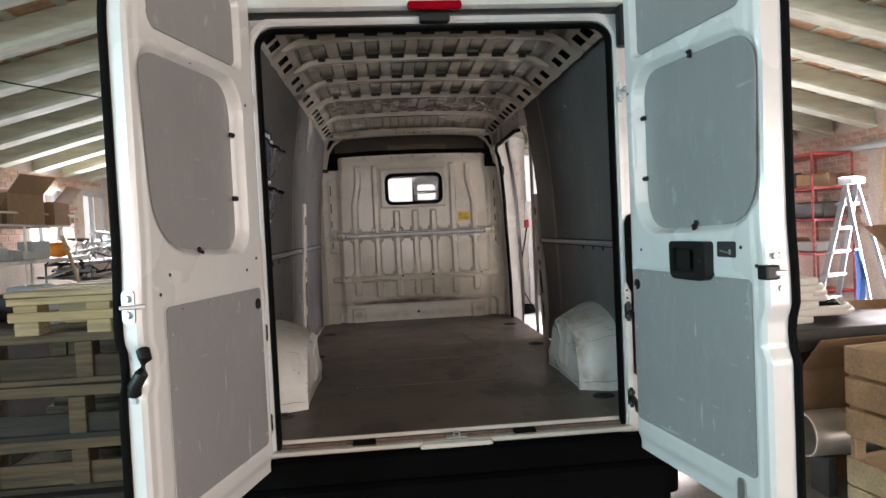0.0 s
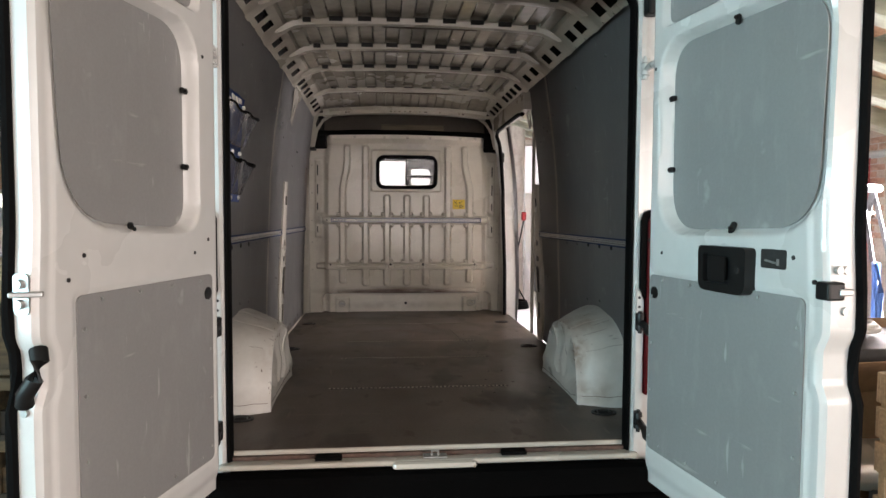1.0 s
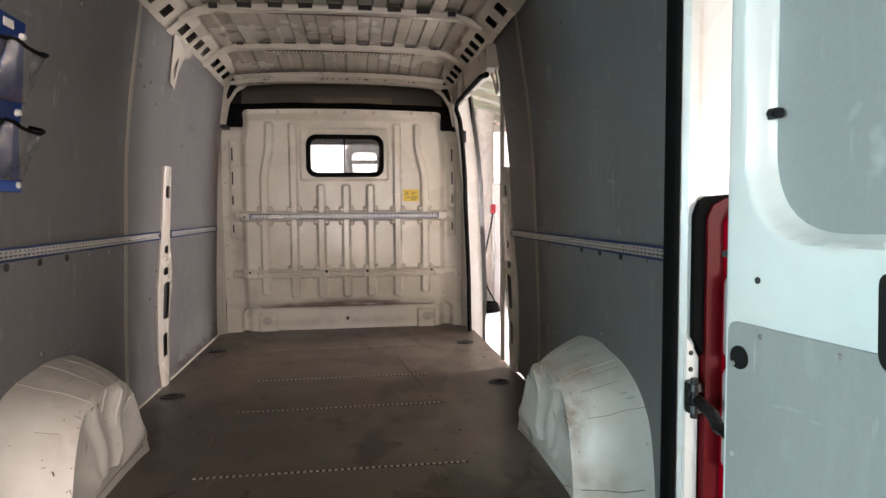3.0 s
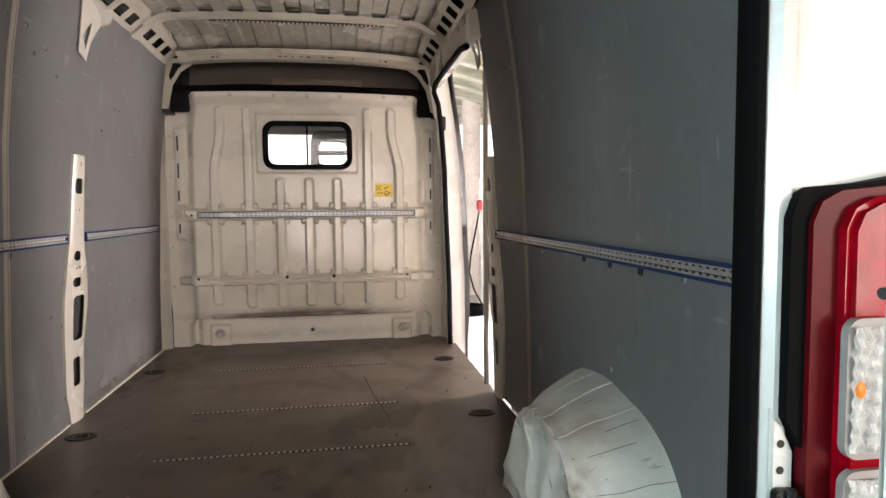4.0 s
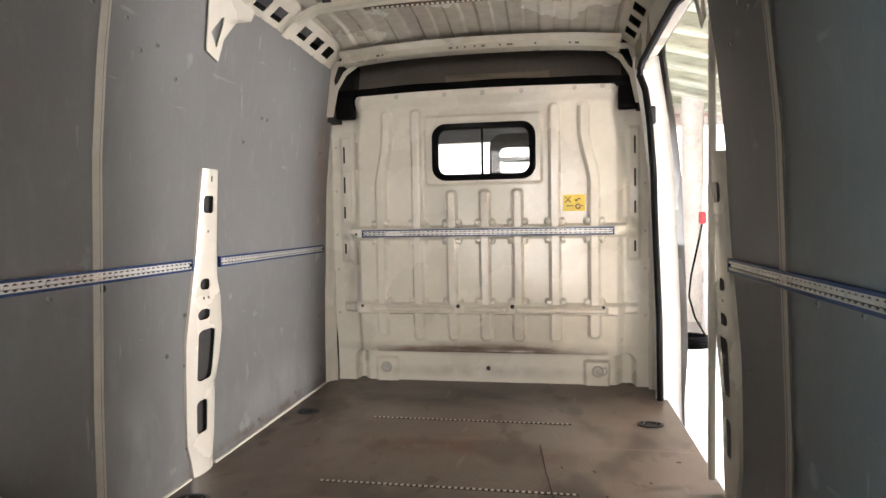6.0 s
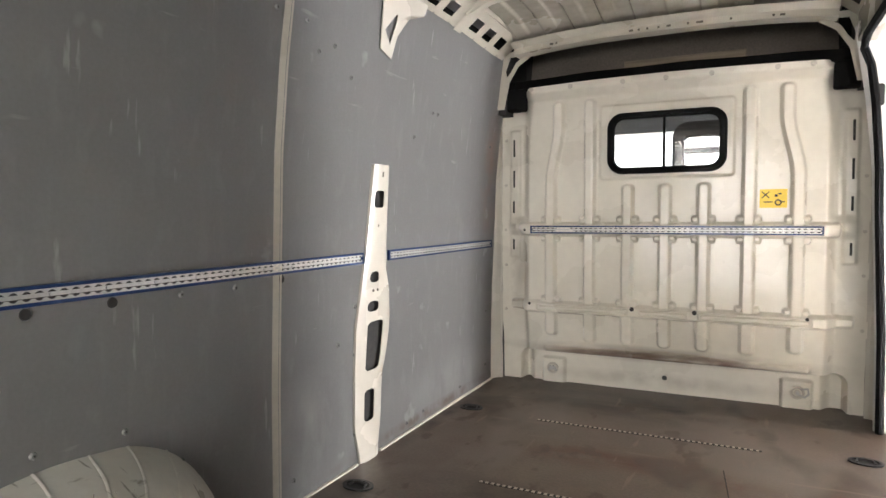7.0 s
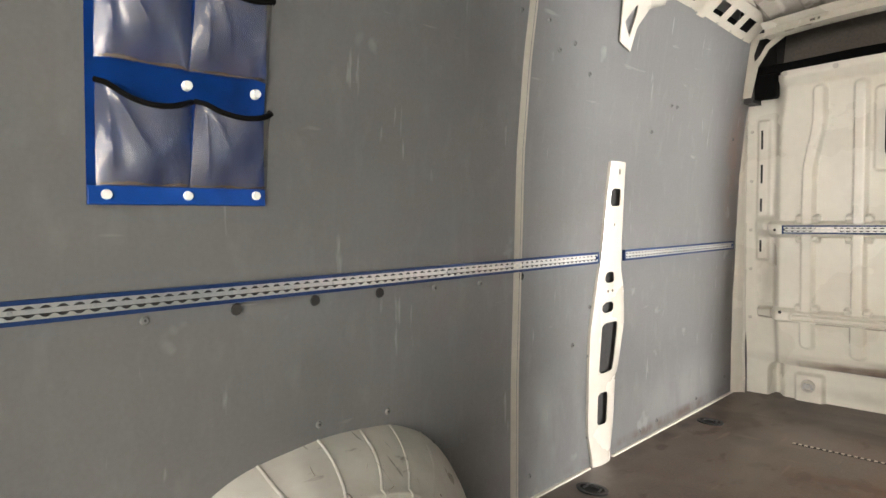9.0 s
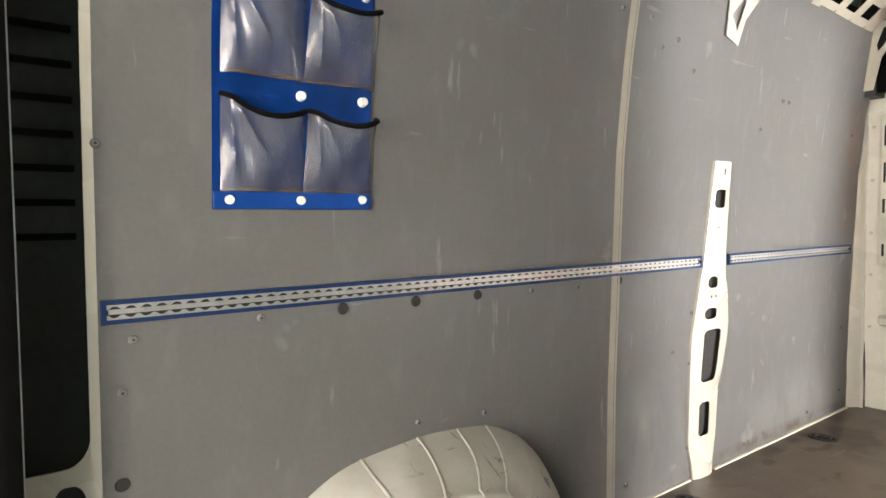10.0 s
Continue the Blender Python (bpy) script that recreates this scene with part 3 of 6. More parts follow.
# rear corner posts behind the door seal
for s in (-1, 1):
    post = tagged(new("corner_post"), "white pressed corner post with dark slotted cavity", "pillar", "rear corner posts", "structure")
    bm = bmesh.new()
    holes = [(0.0, 0.112, 1.115, 2.2), (0.050, 0.104, 0.8, 1.085)]
    if s < 0:
        post_fn = lambda u, v, d: (s * (wall_x(v, s) + d), u, v)
        holed(bm, post_fn, [0.0, 0.128], steps(FZ, 2.38, 20), holes, 0.006)
        for u, z, du, dz in ((0.112, 1.115, -0.042, 0.050), (0.104, 1.085, -0.022, -0.035), (0.050, 1.085, 0.022, -0.060), (0.050, 0.8, 0.02, 0.03), (0.104, 0.8, -0.02, 0.03)):
            arc = [(u + du * (1 - math.cos(t)), z + dz * (1 - math.sin(t))) for t in steps(0, math.pi / 2, 7)]
            bm.faces.new([bm.verts.new(post_fn(a, b, 0.0005)) for a, b in [(u, z)] + arc])
        part("post_panel", bm, PAINT, post)
        # near-black sheet behind the holes, stands in for the cavity's shade
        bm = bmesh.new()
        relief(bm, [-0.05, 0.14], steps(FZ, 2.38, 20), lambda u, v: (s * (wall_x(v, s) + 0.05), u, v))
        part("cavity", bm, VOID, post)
        for i in range(12):
            z = 1.50 + i * 0.057
            bm = bmesh.new()
            block(bm, (s * (wall_x(z, s) + 0.04) - 0.004, 0.02, z), (s * (wall_x(z, s) + 0.04) + 0.004, 0.105, z + 0.012), 0.002)
            part("vent_slat", bm, RUBBER, post)
    if s < 0:
        continue
    bm = bmesh.new()
    relief(bm, steps(0.05, 0.13, 2), steps(FZ, 2.38, 20), lambda u, v: (s * (0.80 + (wall_x(v, s) - 0.80) * (u - 0.03) / 0.1), u, v))
    part("return_flange", bm, LINING, post)

# lashing rails along the linings
RAIL_Z = 1.376


def lashing_rail(y0, y1, s, fn=None, label="perforated aluminium lashing rail in a blue plastic surround"):
    ob = thing("lashing_rail", label, "rail", "lashing rails")
    fn = fn or (lambda u, v, d: (s * (wall_x(RAIL_Z, s) - d - (0.0075 if s > 0 else 0)), u, RAIL_Z + v - (0.008 if s > 0 else 0)))
    bm = bmesh.new()
    holed(bm, fn, [y0, y1], [-0.0205, 0.0205], [(y0 + 0.008, y1 - 0.008, -0.0130, 0.0130)], 0.011)
    part("surround", bm, BLUE, ob)
    # shade under the scalloped lips, put in as a dark plate
    bm = bmesh.new()
    plate(bm, [(y0 + 0.008, -0.0130), (y1 - 0.008, -0.0130), (y1 - 0.008, 0.0130), (y0 + 0.008, 0.0130)], fn, 0.002)
    part("undercut_shade", bm, VOID, ob)
    bm = bmesh.new()
    plate(bm, [(y0 + 0.012, -0.0042), (y1 - 0.012, -0.0042), (y1 - 0.012, 0.0042), (y0 + 0.012, 0.0042)], fn, 0.004)
    channel = part("channel", bm, ALU, ob)
    n = int((y1 - y0 - 0.016) / 0.025)
    p = (y1 - y0 - 0.016) / n
    us = steps(y0 + 0.008, y1 - 0.008, n * 10)
    for sign in (-1, 1):
        bm = bmesh.new()

        def lip(u):
            c = ((u - y0 - 0.008) % p) - p / 2
            return max(0.0050, math.sqrt(max(0, 0.0102 ** 2 - c * c)))

        relief(bm, us, [0, 1, 2], lambda u, v: fn(u, sign * (lip(u) + (0.0128 - lip(u)) * max(0, v - 1)), 0.0065 if v == 0 else 0.0092))
        part("scalloped_lip", bm, ALU, ob)
    for i in range(2, n - 1, 5):
        u = y0 + 0.008 + (i + 0.5) * p
        part("rail_screw", rod(bmesh.new(), fn(u, 0, 0.003), fn(u, 0, 0.0062), 0.005, 0.004, 10), STEEL, channel)
    return ob


lashing_rail(0.132, 1.986, -1)
lashing_rail(2.171, 3.28, -1)
lashing_rail(0.13, 1.98, 1)
lashing_rail(-0.665, 0.697, 1, lambda u, v, d: (u, 3.288 - d, 1.455 + v * 1.02), "long aluminium lashing rail with blue edges across the bulkhead")

# centre pillars with punched holes
for s in (-1, 1):
    ob = thing("centre_pillar", "cream pressed-steel pillar with punched holes", "pillar", "centre pillars", "structure")

    def edge(z):
        lo = np.interp(z, [0.6, 0.64, 0.735, 0.913, 1.11, 1.245, 1.40, 1.598, 1.727], [1.975, 1.969, 1.94, 1.943, 1.946, 1.973, 2.006, 2.028, 2.046])
        hi = np.interp(z, [0.6, 0.64, 0.735, 0.913, 1.0, 1.11, 1.245, 1.32, 1.40, 1.598, 1.727], [2.10, 2.10, 2.118, 2.13, 2.165, 2.185, 2.174, 2.15, 2.146, 2.149, 2.154])
        return lo, hi

    def pillar_fn(u, v, d):
        lo, hi = edge(v)
        crown = 0.012 * (1 - abs(2 * u - 1) ** 3)
        return (s * (wall_x(v, s) - 0.010 - crown + d), lo + (hi - lo) * u, v)

    bm = bmesh.new()
    punched = [(0.12, 0.62, 1.563, 1.628), (0.2, 0.55, 1.281, 1.322), (0.2, 0.55, 1.17, 1.21), (0.25, 0.72, 0.946, 1.132), (0.25, 0.62, 0.754, 0.875)]
    for a0, a1, z0, z1 in punched:
        for a, z, da, dz in ((a0, z0, 1, 1), (a1, z0, -1, 1), (a1, z1, -1, -1), (a0, z1, 1, -1)):
            ra, rz = 0.13 * da, 0.018 * dz
            arc = [(a + ra * (1 - math.cos(t)), z + rz * (1 - math.sin(t))) for t in steps(0, math.pi / 2, 5)]
            bm.faces.new([bm.verts.new(pillar_fn(p, q, 0.0005)) for p, q in [(a, z)] + arc])
    holed(bm, pillar_fn, [0, 0.08, 0.2, 0.35, 0.5, 0.65, 0.8, 0.92, 1], steps(0.60, 1.727, 36), [(0.12, 0.62, 1.563, 1.628), (0.2, 0.55, 1.281, 1.322), (0.2, 0.55, 1.17, 1.21), (0.25, 0.72, 0.946, 1.132), (0.25, 0.62, 0.754, 0.875), (0.4, 0.5, 1.68, 1.70), (0.35, 0.42, 1.49, 1.50), (0.3, 0.36, 1.245, 1.255), (0.45, 0.51, 1.245, 1.255)], 0.003)
    part("pillar_plate", bm, PAINT, ob, smooth=True)
    bm = bmesh.new()
    for t in (0.0, 1.0):
        relief(bm, [0, 1], steps(0.60, 1.727, 24), lambda u, v: Vector(pillar_fn(t, v, 0)) + Vector((s * 0.02 * u, 0, 0)))
    part("pillar_flange", bm, PAINT, ob)
    # near-black sheet behind the punched holes, in place of real shade
    bm = bmesh.new()
    relief(bm, [0.1, 0.9], steps(0.64, 1.71, 20), lambda u, v: Vector(pillar_fn(u, v, 0)) + Vector((s * 0.012, 0, 0)))
    part("cavity", bm, VOID, ob)
    # bracket under the roof rail
    bm = bmesh.new()
    tri = [(2.0, 2.39), (2.02, 2.142), (2.10, 2.122), (2.125, 2.21), (2.22, 2.315), (2.31, 2.33), (2.34, 2.39)]
    cut = [(2.055, 2.235), (2.036, 2.212), (2.082, 2.168), (2.092, 2.20), (2.112, 2.26), (2.114, 2.284), (2.10, 2.28)]
    frame_ring(bm, tri, cut, lambda a, b, d: (s * (wall_x(b, s) - 0.009 + d), a, b), 0.004)
    part("bracket", bm, PAINT, ob)

SCRATCH = material("bare_scratched_steel", (0.16, 0.125, 0.10), 0.6, vary=0.3, grain=80)

# wheel arches: a lofted pressing, taller at the lining than at its inner side
for s in (-1, 1):
    bm = bmesh.new()
    outer = [(0.375, 0.60), (0.39, 0.74), (0.415, 0.86), (0.49, 0.945), (0.58, 0.992), (0.73, 1.017), (0.90, 1.02), (1.02, 1.005), (1.13, 0.962), (1.22, 0.88), (1.29, 0.77), (1.34, 0.60)]
    inner = [(0.45, 0.60), (0.463, 0.70), (0.492, 0.80), (0.53, 0.885), (0.58, 0.93), (0.68, 0.957), (0.80, 0.95), (0.90, 0.925), (0.97, 0.87), (1.02, 0.79), (1.07, 0.70), (1.12, 0.60)]
    fine = steps(0, len(outer) - 1, 55)
    outer = [(np.interp(w, range(12), [p[0] for p in outer]), np.interp(w, range(12), [p[1] for p in outer])) for w in fine]
    inner = [(np.interp(w, range(12), [p[0] for p in inner]), np.interp(w, range(12), [p[1] for p in inner])) for w in fine]
    for line in (outer, inner):
        for again in range(4):
            line[1:-1] = [((a[0] + 2 * b[0] + c[0]) / 4, (a[1] + 2 * b[1] + c[1]) / 4) for a, b, c in zip(line, line[1:], line[2:])]
    rows, spots = [], []
    for k in range(9):
        t = k / 8
        row = []
        for (ya, za), (yb, zb) in zip(outer, inner):
            y, z = ya + (yb - ya) * (0.55 * t + 0.45 * t ** 3), za + (zb - za) * (0.8 * t + 0.2 * t ** 4)
            x = 0.945 + (0.715 - 0.945) * t
            dent = 0.004 * math.sin(31 * y + 9 * t) * math.sin(3.1 * t) * math.sin(17 * z)
            row.append((s * x + (0.032 if s > 0 else 0), y, z - dent))
        spots.append(row)
    # tight shoulder and creased inner side
    for inset, dx in ((0.008, 0.008), (0.02, 0.013), (0.05, 0.014), (0.09, 0.012), (0.15, 0.010), (0.22, 0.008), (0.30, 0.006), (0.40, 0.005), (0.52, 0.004), (0.66, 0.003), (0.8, 0.002)):
        row = []
        for yb, zb in inner:
            y = yb + (0.79 - yb) * inset * 0.8
            z = 0.60 if zb < 0.602 else zb - (zb - 0.6) * inset
            deep = soft(inset, 0.02, 0.10)
            dent = (0.013 * math.sin(yb * 27 + 0.7) + 0.006 * math.sin(yb * 61 + 5 * z) + 0.006 * math.sin(z * 31 + yb * 9)) * deep * soft(z, 0.62, 0.70)
            row.append((s * (0.715 - dx + dent) + (0.020 if s > 0 else 0), y, z))
        spots.append(row)
    for row in spots:
        rows.append([bm.verts.new(p) for p in row])
    for p, q in zip(rows, rows[1:]):
        for i in range(len(p) - 1):
            bm.faces.new((p[i], p[i + 1], q[i + 1], q[i]))
    bm.faces.new(rows[-1])
    ob = tagged(part("wheel_arch", bm, ARCH, smooth=True), "scuffed white pressed-steel wheel arch cover on the load floor", "wheel arch", "wheel arches")
    for w, last in ((22, 11), (27, 15), (31, 17), (35, 16), (40, 15)):
        bm = bmesh.new()
        tube(bm, [Vector(spots[k][w]) + Vector((s * 0.0035, 0, -0.0035)) for k in range(1, last)], 0.0065, 10)
        part("swage", bm, ARCH, ob, smooth=True)
    for w, first_row, last in ((25, 4, 6), (12, 1, 8), (17, 3, 8), (20, 2, 6)) if s > 0 else ((25, 4, 6), (14, 5, 8)):
        bm = bmesh.new()
        tube(bm, [Vector(spots[k][w]) + Vector((0, -0.0005, 0.0005 + 0.0006 * math.sin(5 * k))) for k in range(first_row, last)], 0.0008, 5)
        part("scratch", bm, SCRATCH, ob)
    bm = bmesh.new()
    tube(bm, [Vector(spots[k][2]) + Vector((0, -0.001, 0)) for k in range(2, 9)] + [(s * 0.703, y, 0.642 + 0.004 * math.sin(9 * y)) for y in steps(0.50, 1.10, 12)], 0.0014, 5)
    part("foot_crease", bm, SCRATCH, ob)
    rnd = random.Random(12 + s)
    for k in range(26):
        bm = bmesh.new()
        i, j = rnd.choice((7, 8, 8, 9, 10, 11, 6, 12)), rnd.randrange(3, 44)
        p = Vector(spots[i][j]) * 0.5 + Vector(spots[i][j + 1]) * 0.5 + Vector((-s * 0.001, -0.0005, 0.001))
        q = p + Vector((rnd.uniform(-0.004, 0.004), rnd.uniform(-0.016, 0.016), rnd.uniform(-0.014, 0.014)))
        tube(bm, [p, (p + q) / 2 + Vector((-s * 0.0005, 0, 0.001)), q], rnd.uniform(0.0008, 0.002), 5)
        part("chip", bm, SCRATCH, ob)

BENCH_BLACK = material("black_zinc", (0.05, 0.05, 0.05), 0.4, 0.5, vary=0.2)
# recessed lashing rings in the floor
first = None
for x, y in ((-0.802, 2.785), (0.802, 2.785), (-0.808, 1.808), (0.806, 1.80), (-0.815, 0.36), (0.805, 0.325)):
    if first is None:
        first = thing("lashing_ring", "black recessed lashing ring set in the load floor", "lashing ring", "lashing rings", at=(x, y, FZ))
        bm = bmesh.new()
        o = [(0.058 * math.cos(t), 0.042 * math.sin(t)) for t in steps(0, 2 * math.pi, 24)[:-1]]
        i = [(a * 0.78, b * 0.74) for a, b in o]
        frame_ring(bm, o, i, lambda a, b, d: (a, b, 0.006 - d), 0.006)
        part("rim", bm, PLASTIC, first, smooth=True)
        bm = bmesh.new()
        plate(bm, i, lambda a, b, d: (a, b, 0.0015 - d), 0.001)
        part("cup", bm, VOID, first)
        bm = bmesh.new()
        tube(bm, [(-0.03, -0.012, 0.004), (-0.026, 0.014, 0.006), (0, 0.02, 0.007), (0.026, 0.014, 0.006), (0.03, -0.012, 0.004)], 0.0035)
        part("bow", bm, BENCH_BLACK, first)
    else:
        copy_thing(first, pose(x, y, FZ))

# ---- bulkhead ----
RIBS = (-0.562, -0.355, -0.162, 0.019, 0.196, 0.394, 0.597)


def pad(x, z, x0, x1, z0, z1, r=0.018, w=0.009):
    """A pressed pad with rounded corners and steep flanks, 1 on it and 0 beside it."""
    if x < x0 - 0.03 or x > x1 + 0.03 or z < z0 - 0.03 or z > z1 + 0.03:
        return 0.0
    return 1 - soft(inside_rounded(x, z, x0, z0, x1, z1, r), -w, w)


def bulkhead_y(x, z):
    y = 3.325
    # recessed foot under an overhanging fold, with a tall notch at either end
    y += 0.085 * (1 - soft(inside_rounded(x, z, -0.755, 0.40, 0.815, 0.778, 0.05), -0.009, 0.009))
    y -= 0.024 * bumpbox(x, z, -0.60, 0.66, 0.785, 0.812, 0.022) - 0.035 * (1 - soft(z, 0.78, 1.03))
    # set-back side columns, each with a raised strip that holds the slots, tied in by gussets at the rail
    away = abs(x - 0.012)
    edge = soft(away, 0.695 - 0.03 * soft(z, 1.9, 2.15), 0.750)
    gusset = bumpbox(x, z, -1, 1, 1.435, 1.505, 0.05)
    y += 0.062 * edge * (1 - 0.75 * gusset * (1 - soft(away, 0.76, 0.85)))
    y -= 0.014 * bumpbox(away, z, 0.768, 0.822, 1.30, 2.0, 0.02)
    h = 0.0
    for i, c in enumerate(RIBS):
        if abs(x - c) > 0.12:
            continue
        h = max(h, pad(x, z, c - 0.026, c + 0.026, 1.03, 1.45, 0.01))
        low = 0.857 if 0 < i < 6 else 0.882
        h = max(h, pad(x, z, c - 0.029, c + 0.029, low, 1.06, 0.022))
        for z0, z1 in ((1.494, 1.520), (1.400, 1.424), (1.066, 1.090)):
            h = max(h, 1.0 * max(pad(x, z, c - 0.052, c - 0.022, z0, z1, 0.010, 0.005), pad(x, z, c + 0.022, c + 0.052, z0, z1, 0.010, 0.005)))
            h = max(h, 0.7 * pad(x, z, c - 0.05, c + 0.05, z0 - 0.006, z1 + 0.004, 0.008, 0.005))
        bend = soft(z, 1.70, 2.0) * (0.042 if i == 0 else -0.050 if i == 6 else 0)
        top = 2.125 if i in (0, 1, 5, 6) else 1.682
        h = max(h, pad(x, z, c + bend - 0.026, c + bend + 0.026, 1.46, top, 0.02))
    # cross beams, a little prouder than the ribs that run into them
    ends = 0.006 * soft(away, 0.70, 0.80)
    y -= max(0.034 * h, 0.036 * pad(x, z, -0.74, 0.765, 1.424, 1.488, 0.012), 0.045 * pad(x, z, -0.80, 0.828, 1.008 + ends, 1.064 - ends, 0.012))
    for x0, x1 in ((-0.63, -0.15), (-0.105, 0.135), (0.18, 0.66)):
        y += 0.012 * (pad(x, z, x0, x1, 1.018, 1.050, 0.008, 0.004) - pad(x, z, x0 + 0.012, x1 - 0.012, 1.026, 1.042, 0.006, 0.004))
    # window field, sloping top flange, bosses for the floor anchors
    y -= 0.016 * pad(x, z, -0.303, 0.327, 1.718, 2.088, 0.02)
    y -= 0.05 * soft(z, 2.135, 2.18) * (1 - 0.4 * edge)
    y -= 0.026 * (pad(x, z, -0.635, -0.51, 0.58, 0.735, 0.012) + pad(x, z, 0.55, 0.68, 0.58, 0.735, 0.012))
    y += 0.003 * math.sin(9 * z + 3 * x) + 0.001 * math.sin(19 * x + 5 * z)
    return y


SHEET = material("cream_bulkhead_paint", (0.68, 0.645, 0.56), 0.28, vary=0.04, grain=25, blotch=2.5, bump=0.006, dark=(0.40, 0.34, 0.26), dirt=0.14, coat=0.3)
bulkhead = thing("bulkhead", "cream pressed-steel bulkhead with vertical ribs and a window", "partition", kind="structure")
bm = bmesh.new()
relief(bm, steps(-0.865, 0.885, 420), steps(FZ - 0.008, 2.205, 380), lambda u, v: (u, bulkhead_y(u, v), v + 0.018 * soft(v, 2.1, 2.2) * (1 - (u / 0.75) ** 2)), lambda u, v: inside_rounded(u, v, -0.245, 1.755, 0.279, 2.026, 0.06) > 0)
part("pressed_sheet", bm, SHEET, bulkhead, smooth=True)
RUST_SHADE, GRIME_SHADE = (0.085, 0.042, 0.028), (0.17, 0.13, 0.095)
# rust and grime along the fold, with the fold's shadow put into the colour
stain(SHEET, GRIME_SHADE, (0.0, 3.36, 0.80), (0.95, 0.3, 0.06), 1.0, 5, (0.5, 1, 3))
stain(SHEET, RUST_SHADE, (0.22, 3.36, 0.798), (0.50, 0.3, 0.04), 1.0, 6, (0.7, 1, 4))
stain(SHEET, RUST_SHADE, (-0.25, 3.36, 0.800), (0.40, 0.3, 0.03), 1.0, 8, (0.7, 1, 4))
# darker patches at the left column and across the foot
stain(SHEET, GRIME_SHADE, (-0.75, 3.36, 1.2), (0.07, 0.2, 0.35), 0.5, 5, (1, 1, 0.4))
stain(SHEET, GRIME_SHADE, (0.0, 3.36, 0.66), (0.85, 0.2, 0.05), 0.5, 7)
bm = bmesh.new()
o, i = rounded(-0.263, 1.737, 0.297, 2.044, 0.075, 8), rounded(-0.228, 1.770, 0.262, 2.011, 0.05, 8)
frame_ring(bm, o, i, lambda a, b, d: (a, 3.288 + d, b), 0.03)
bmesh.ops.bevel(bm, geom=[e for e in bm.edges if abs(e.verts[0].co.y - 3.288) < 1e-4 and abs(e.verts[1].co.y - 3.288) < 1e-4], offset=0.009, segments=3, affect="EDGES")
part("window_gasket", bm, RUBBER, bulkhead, "black rubber window gasket", smooth=True)
for x0, x1, y in ((-0.23, 0.02, 3.306), (0.004, 0.265, 3.313)):
    bm = bmesh.new()
    block(bm, (x0, y, 1.765), (x1, y + 0.004, 2.015))
    pane = part("pane", bm, GLASS, bulkhead)
    pane.visible_shadow = False
bm = bmesh.new()
block(bm, (0.006, 3.300, 1.765), (0.018, 3.312, 2.015), 0.002)
part("pane_seal", bm, RUBBER, bulkhead)
# slots and bolt holes: dark pieces that paint the shade inside them
bm = bmesh.new()
for s in (-1, 1):
    for z, half in ((1.905, 0.047), (1.733, 0.047), (1.577, 0.033), (1.37, 0.029)):
        x = s * (0.79 if s < 0 else 0.812)
        block(bm, (x - 0.005, bulkhead_y(x, z) - 0.0015, z - half), (x + 0.005, bulkhead_y(x, z) + 0.004, z + half), 0.001)
part("slot", bm, VOID, bulkhead)
for x, z, r in ((0.014, 0.678, 0.013), (-0.13, 1.053, 0.011), (0.165, 1.053, 0.011), (-0.67, 1.053, 0.008), (0.64, 1.053, 0.008), (-0.70, 1.453, 0.007)):
    bm = bmesh.new()
    rod(bm, (x, bulkhead_y(x, z) - 0.002, z), (x, bulkhead_y(x, z) + 0.004, z), r)
    part("bolt_hole", bm, VOID, bulkhead)
for x in (-0.575, 0.618):
    bm = bmesh.new()
    yb = bulkhead_y(x, 0.68)
    tube(bm, [(x + 0.026 * math.cos(t), yb - 0.006, 0.68 + 0.026 * math.sin(t)) for t in steps(0, 2 * math.pi, 16)[:-1]], 0.007, 8, True)
    rod(bm, (x, yb - 0.016, 0.68), (x, yb + 0.004, 0.68), 0.016, 0.012)
    part("anchor", bm, PAINT, bulkhead)
    bm = bmesh.new()
    rod(bm, (x, yb - 0.022, 0.68), (x, yb - 0.014, 0.68), 0.009, None, 6)
    if x > 0:
        tube(bm, [(x + 0.004, yb - 0.02, 0.672), (x + 0.03, yb - 0.024, 0.664), (x + 0.046, yb - 0.024, 0.68), (x + 0.042, yb - 0.022, 0.705), (x + 0.012, yb - 0.02, 0.700)], 0.005, 6)
    else:
        tube(bm, [(x - 0.016, yb - 0.018, 0.668), (x - 0.008, yb - 0.026, 0.694), (x + 0.016, yb - 0.024, 0.690), (x + 0.022, yb - 0.02, 0.668)], 0.006, 6)
    part("lashing_eye", bm, STEEL, bulkhead, "steel lashing eye bolted to the foot")
bm = bmesh.new()
for x in (-0.66, -0.45, -0.185, 0.02, 0.225, 0.50, 0.64):
    rod(bm, (x, bulkhead_y(x, 2.185) - 0.007, 2.198), (x, bulkhead_y(x, 2.185) + 0.004, 2.198), 0.011, 0.013)
for s, x in ((-1, -0.842), (1, 0.865)):
    for z in (1.0, 1.25, 1.45, 1.7, 1.95):
        rod(bm, (x, bulkhead_y(x, z) - 0.004, z), (x, bulkhead_y(x, z) + 0.003, z), 0.008)
part("rivet", bm, PAINT, bulkhead)
bm = bmesh.new()
band = lambda u: 0.020 * (1 - (u / 0.8) ** 2)
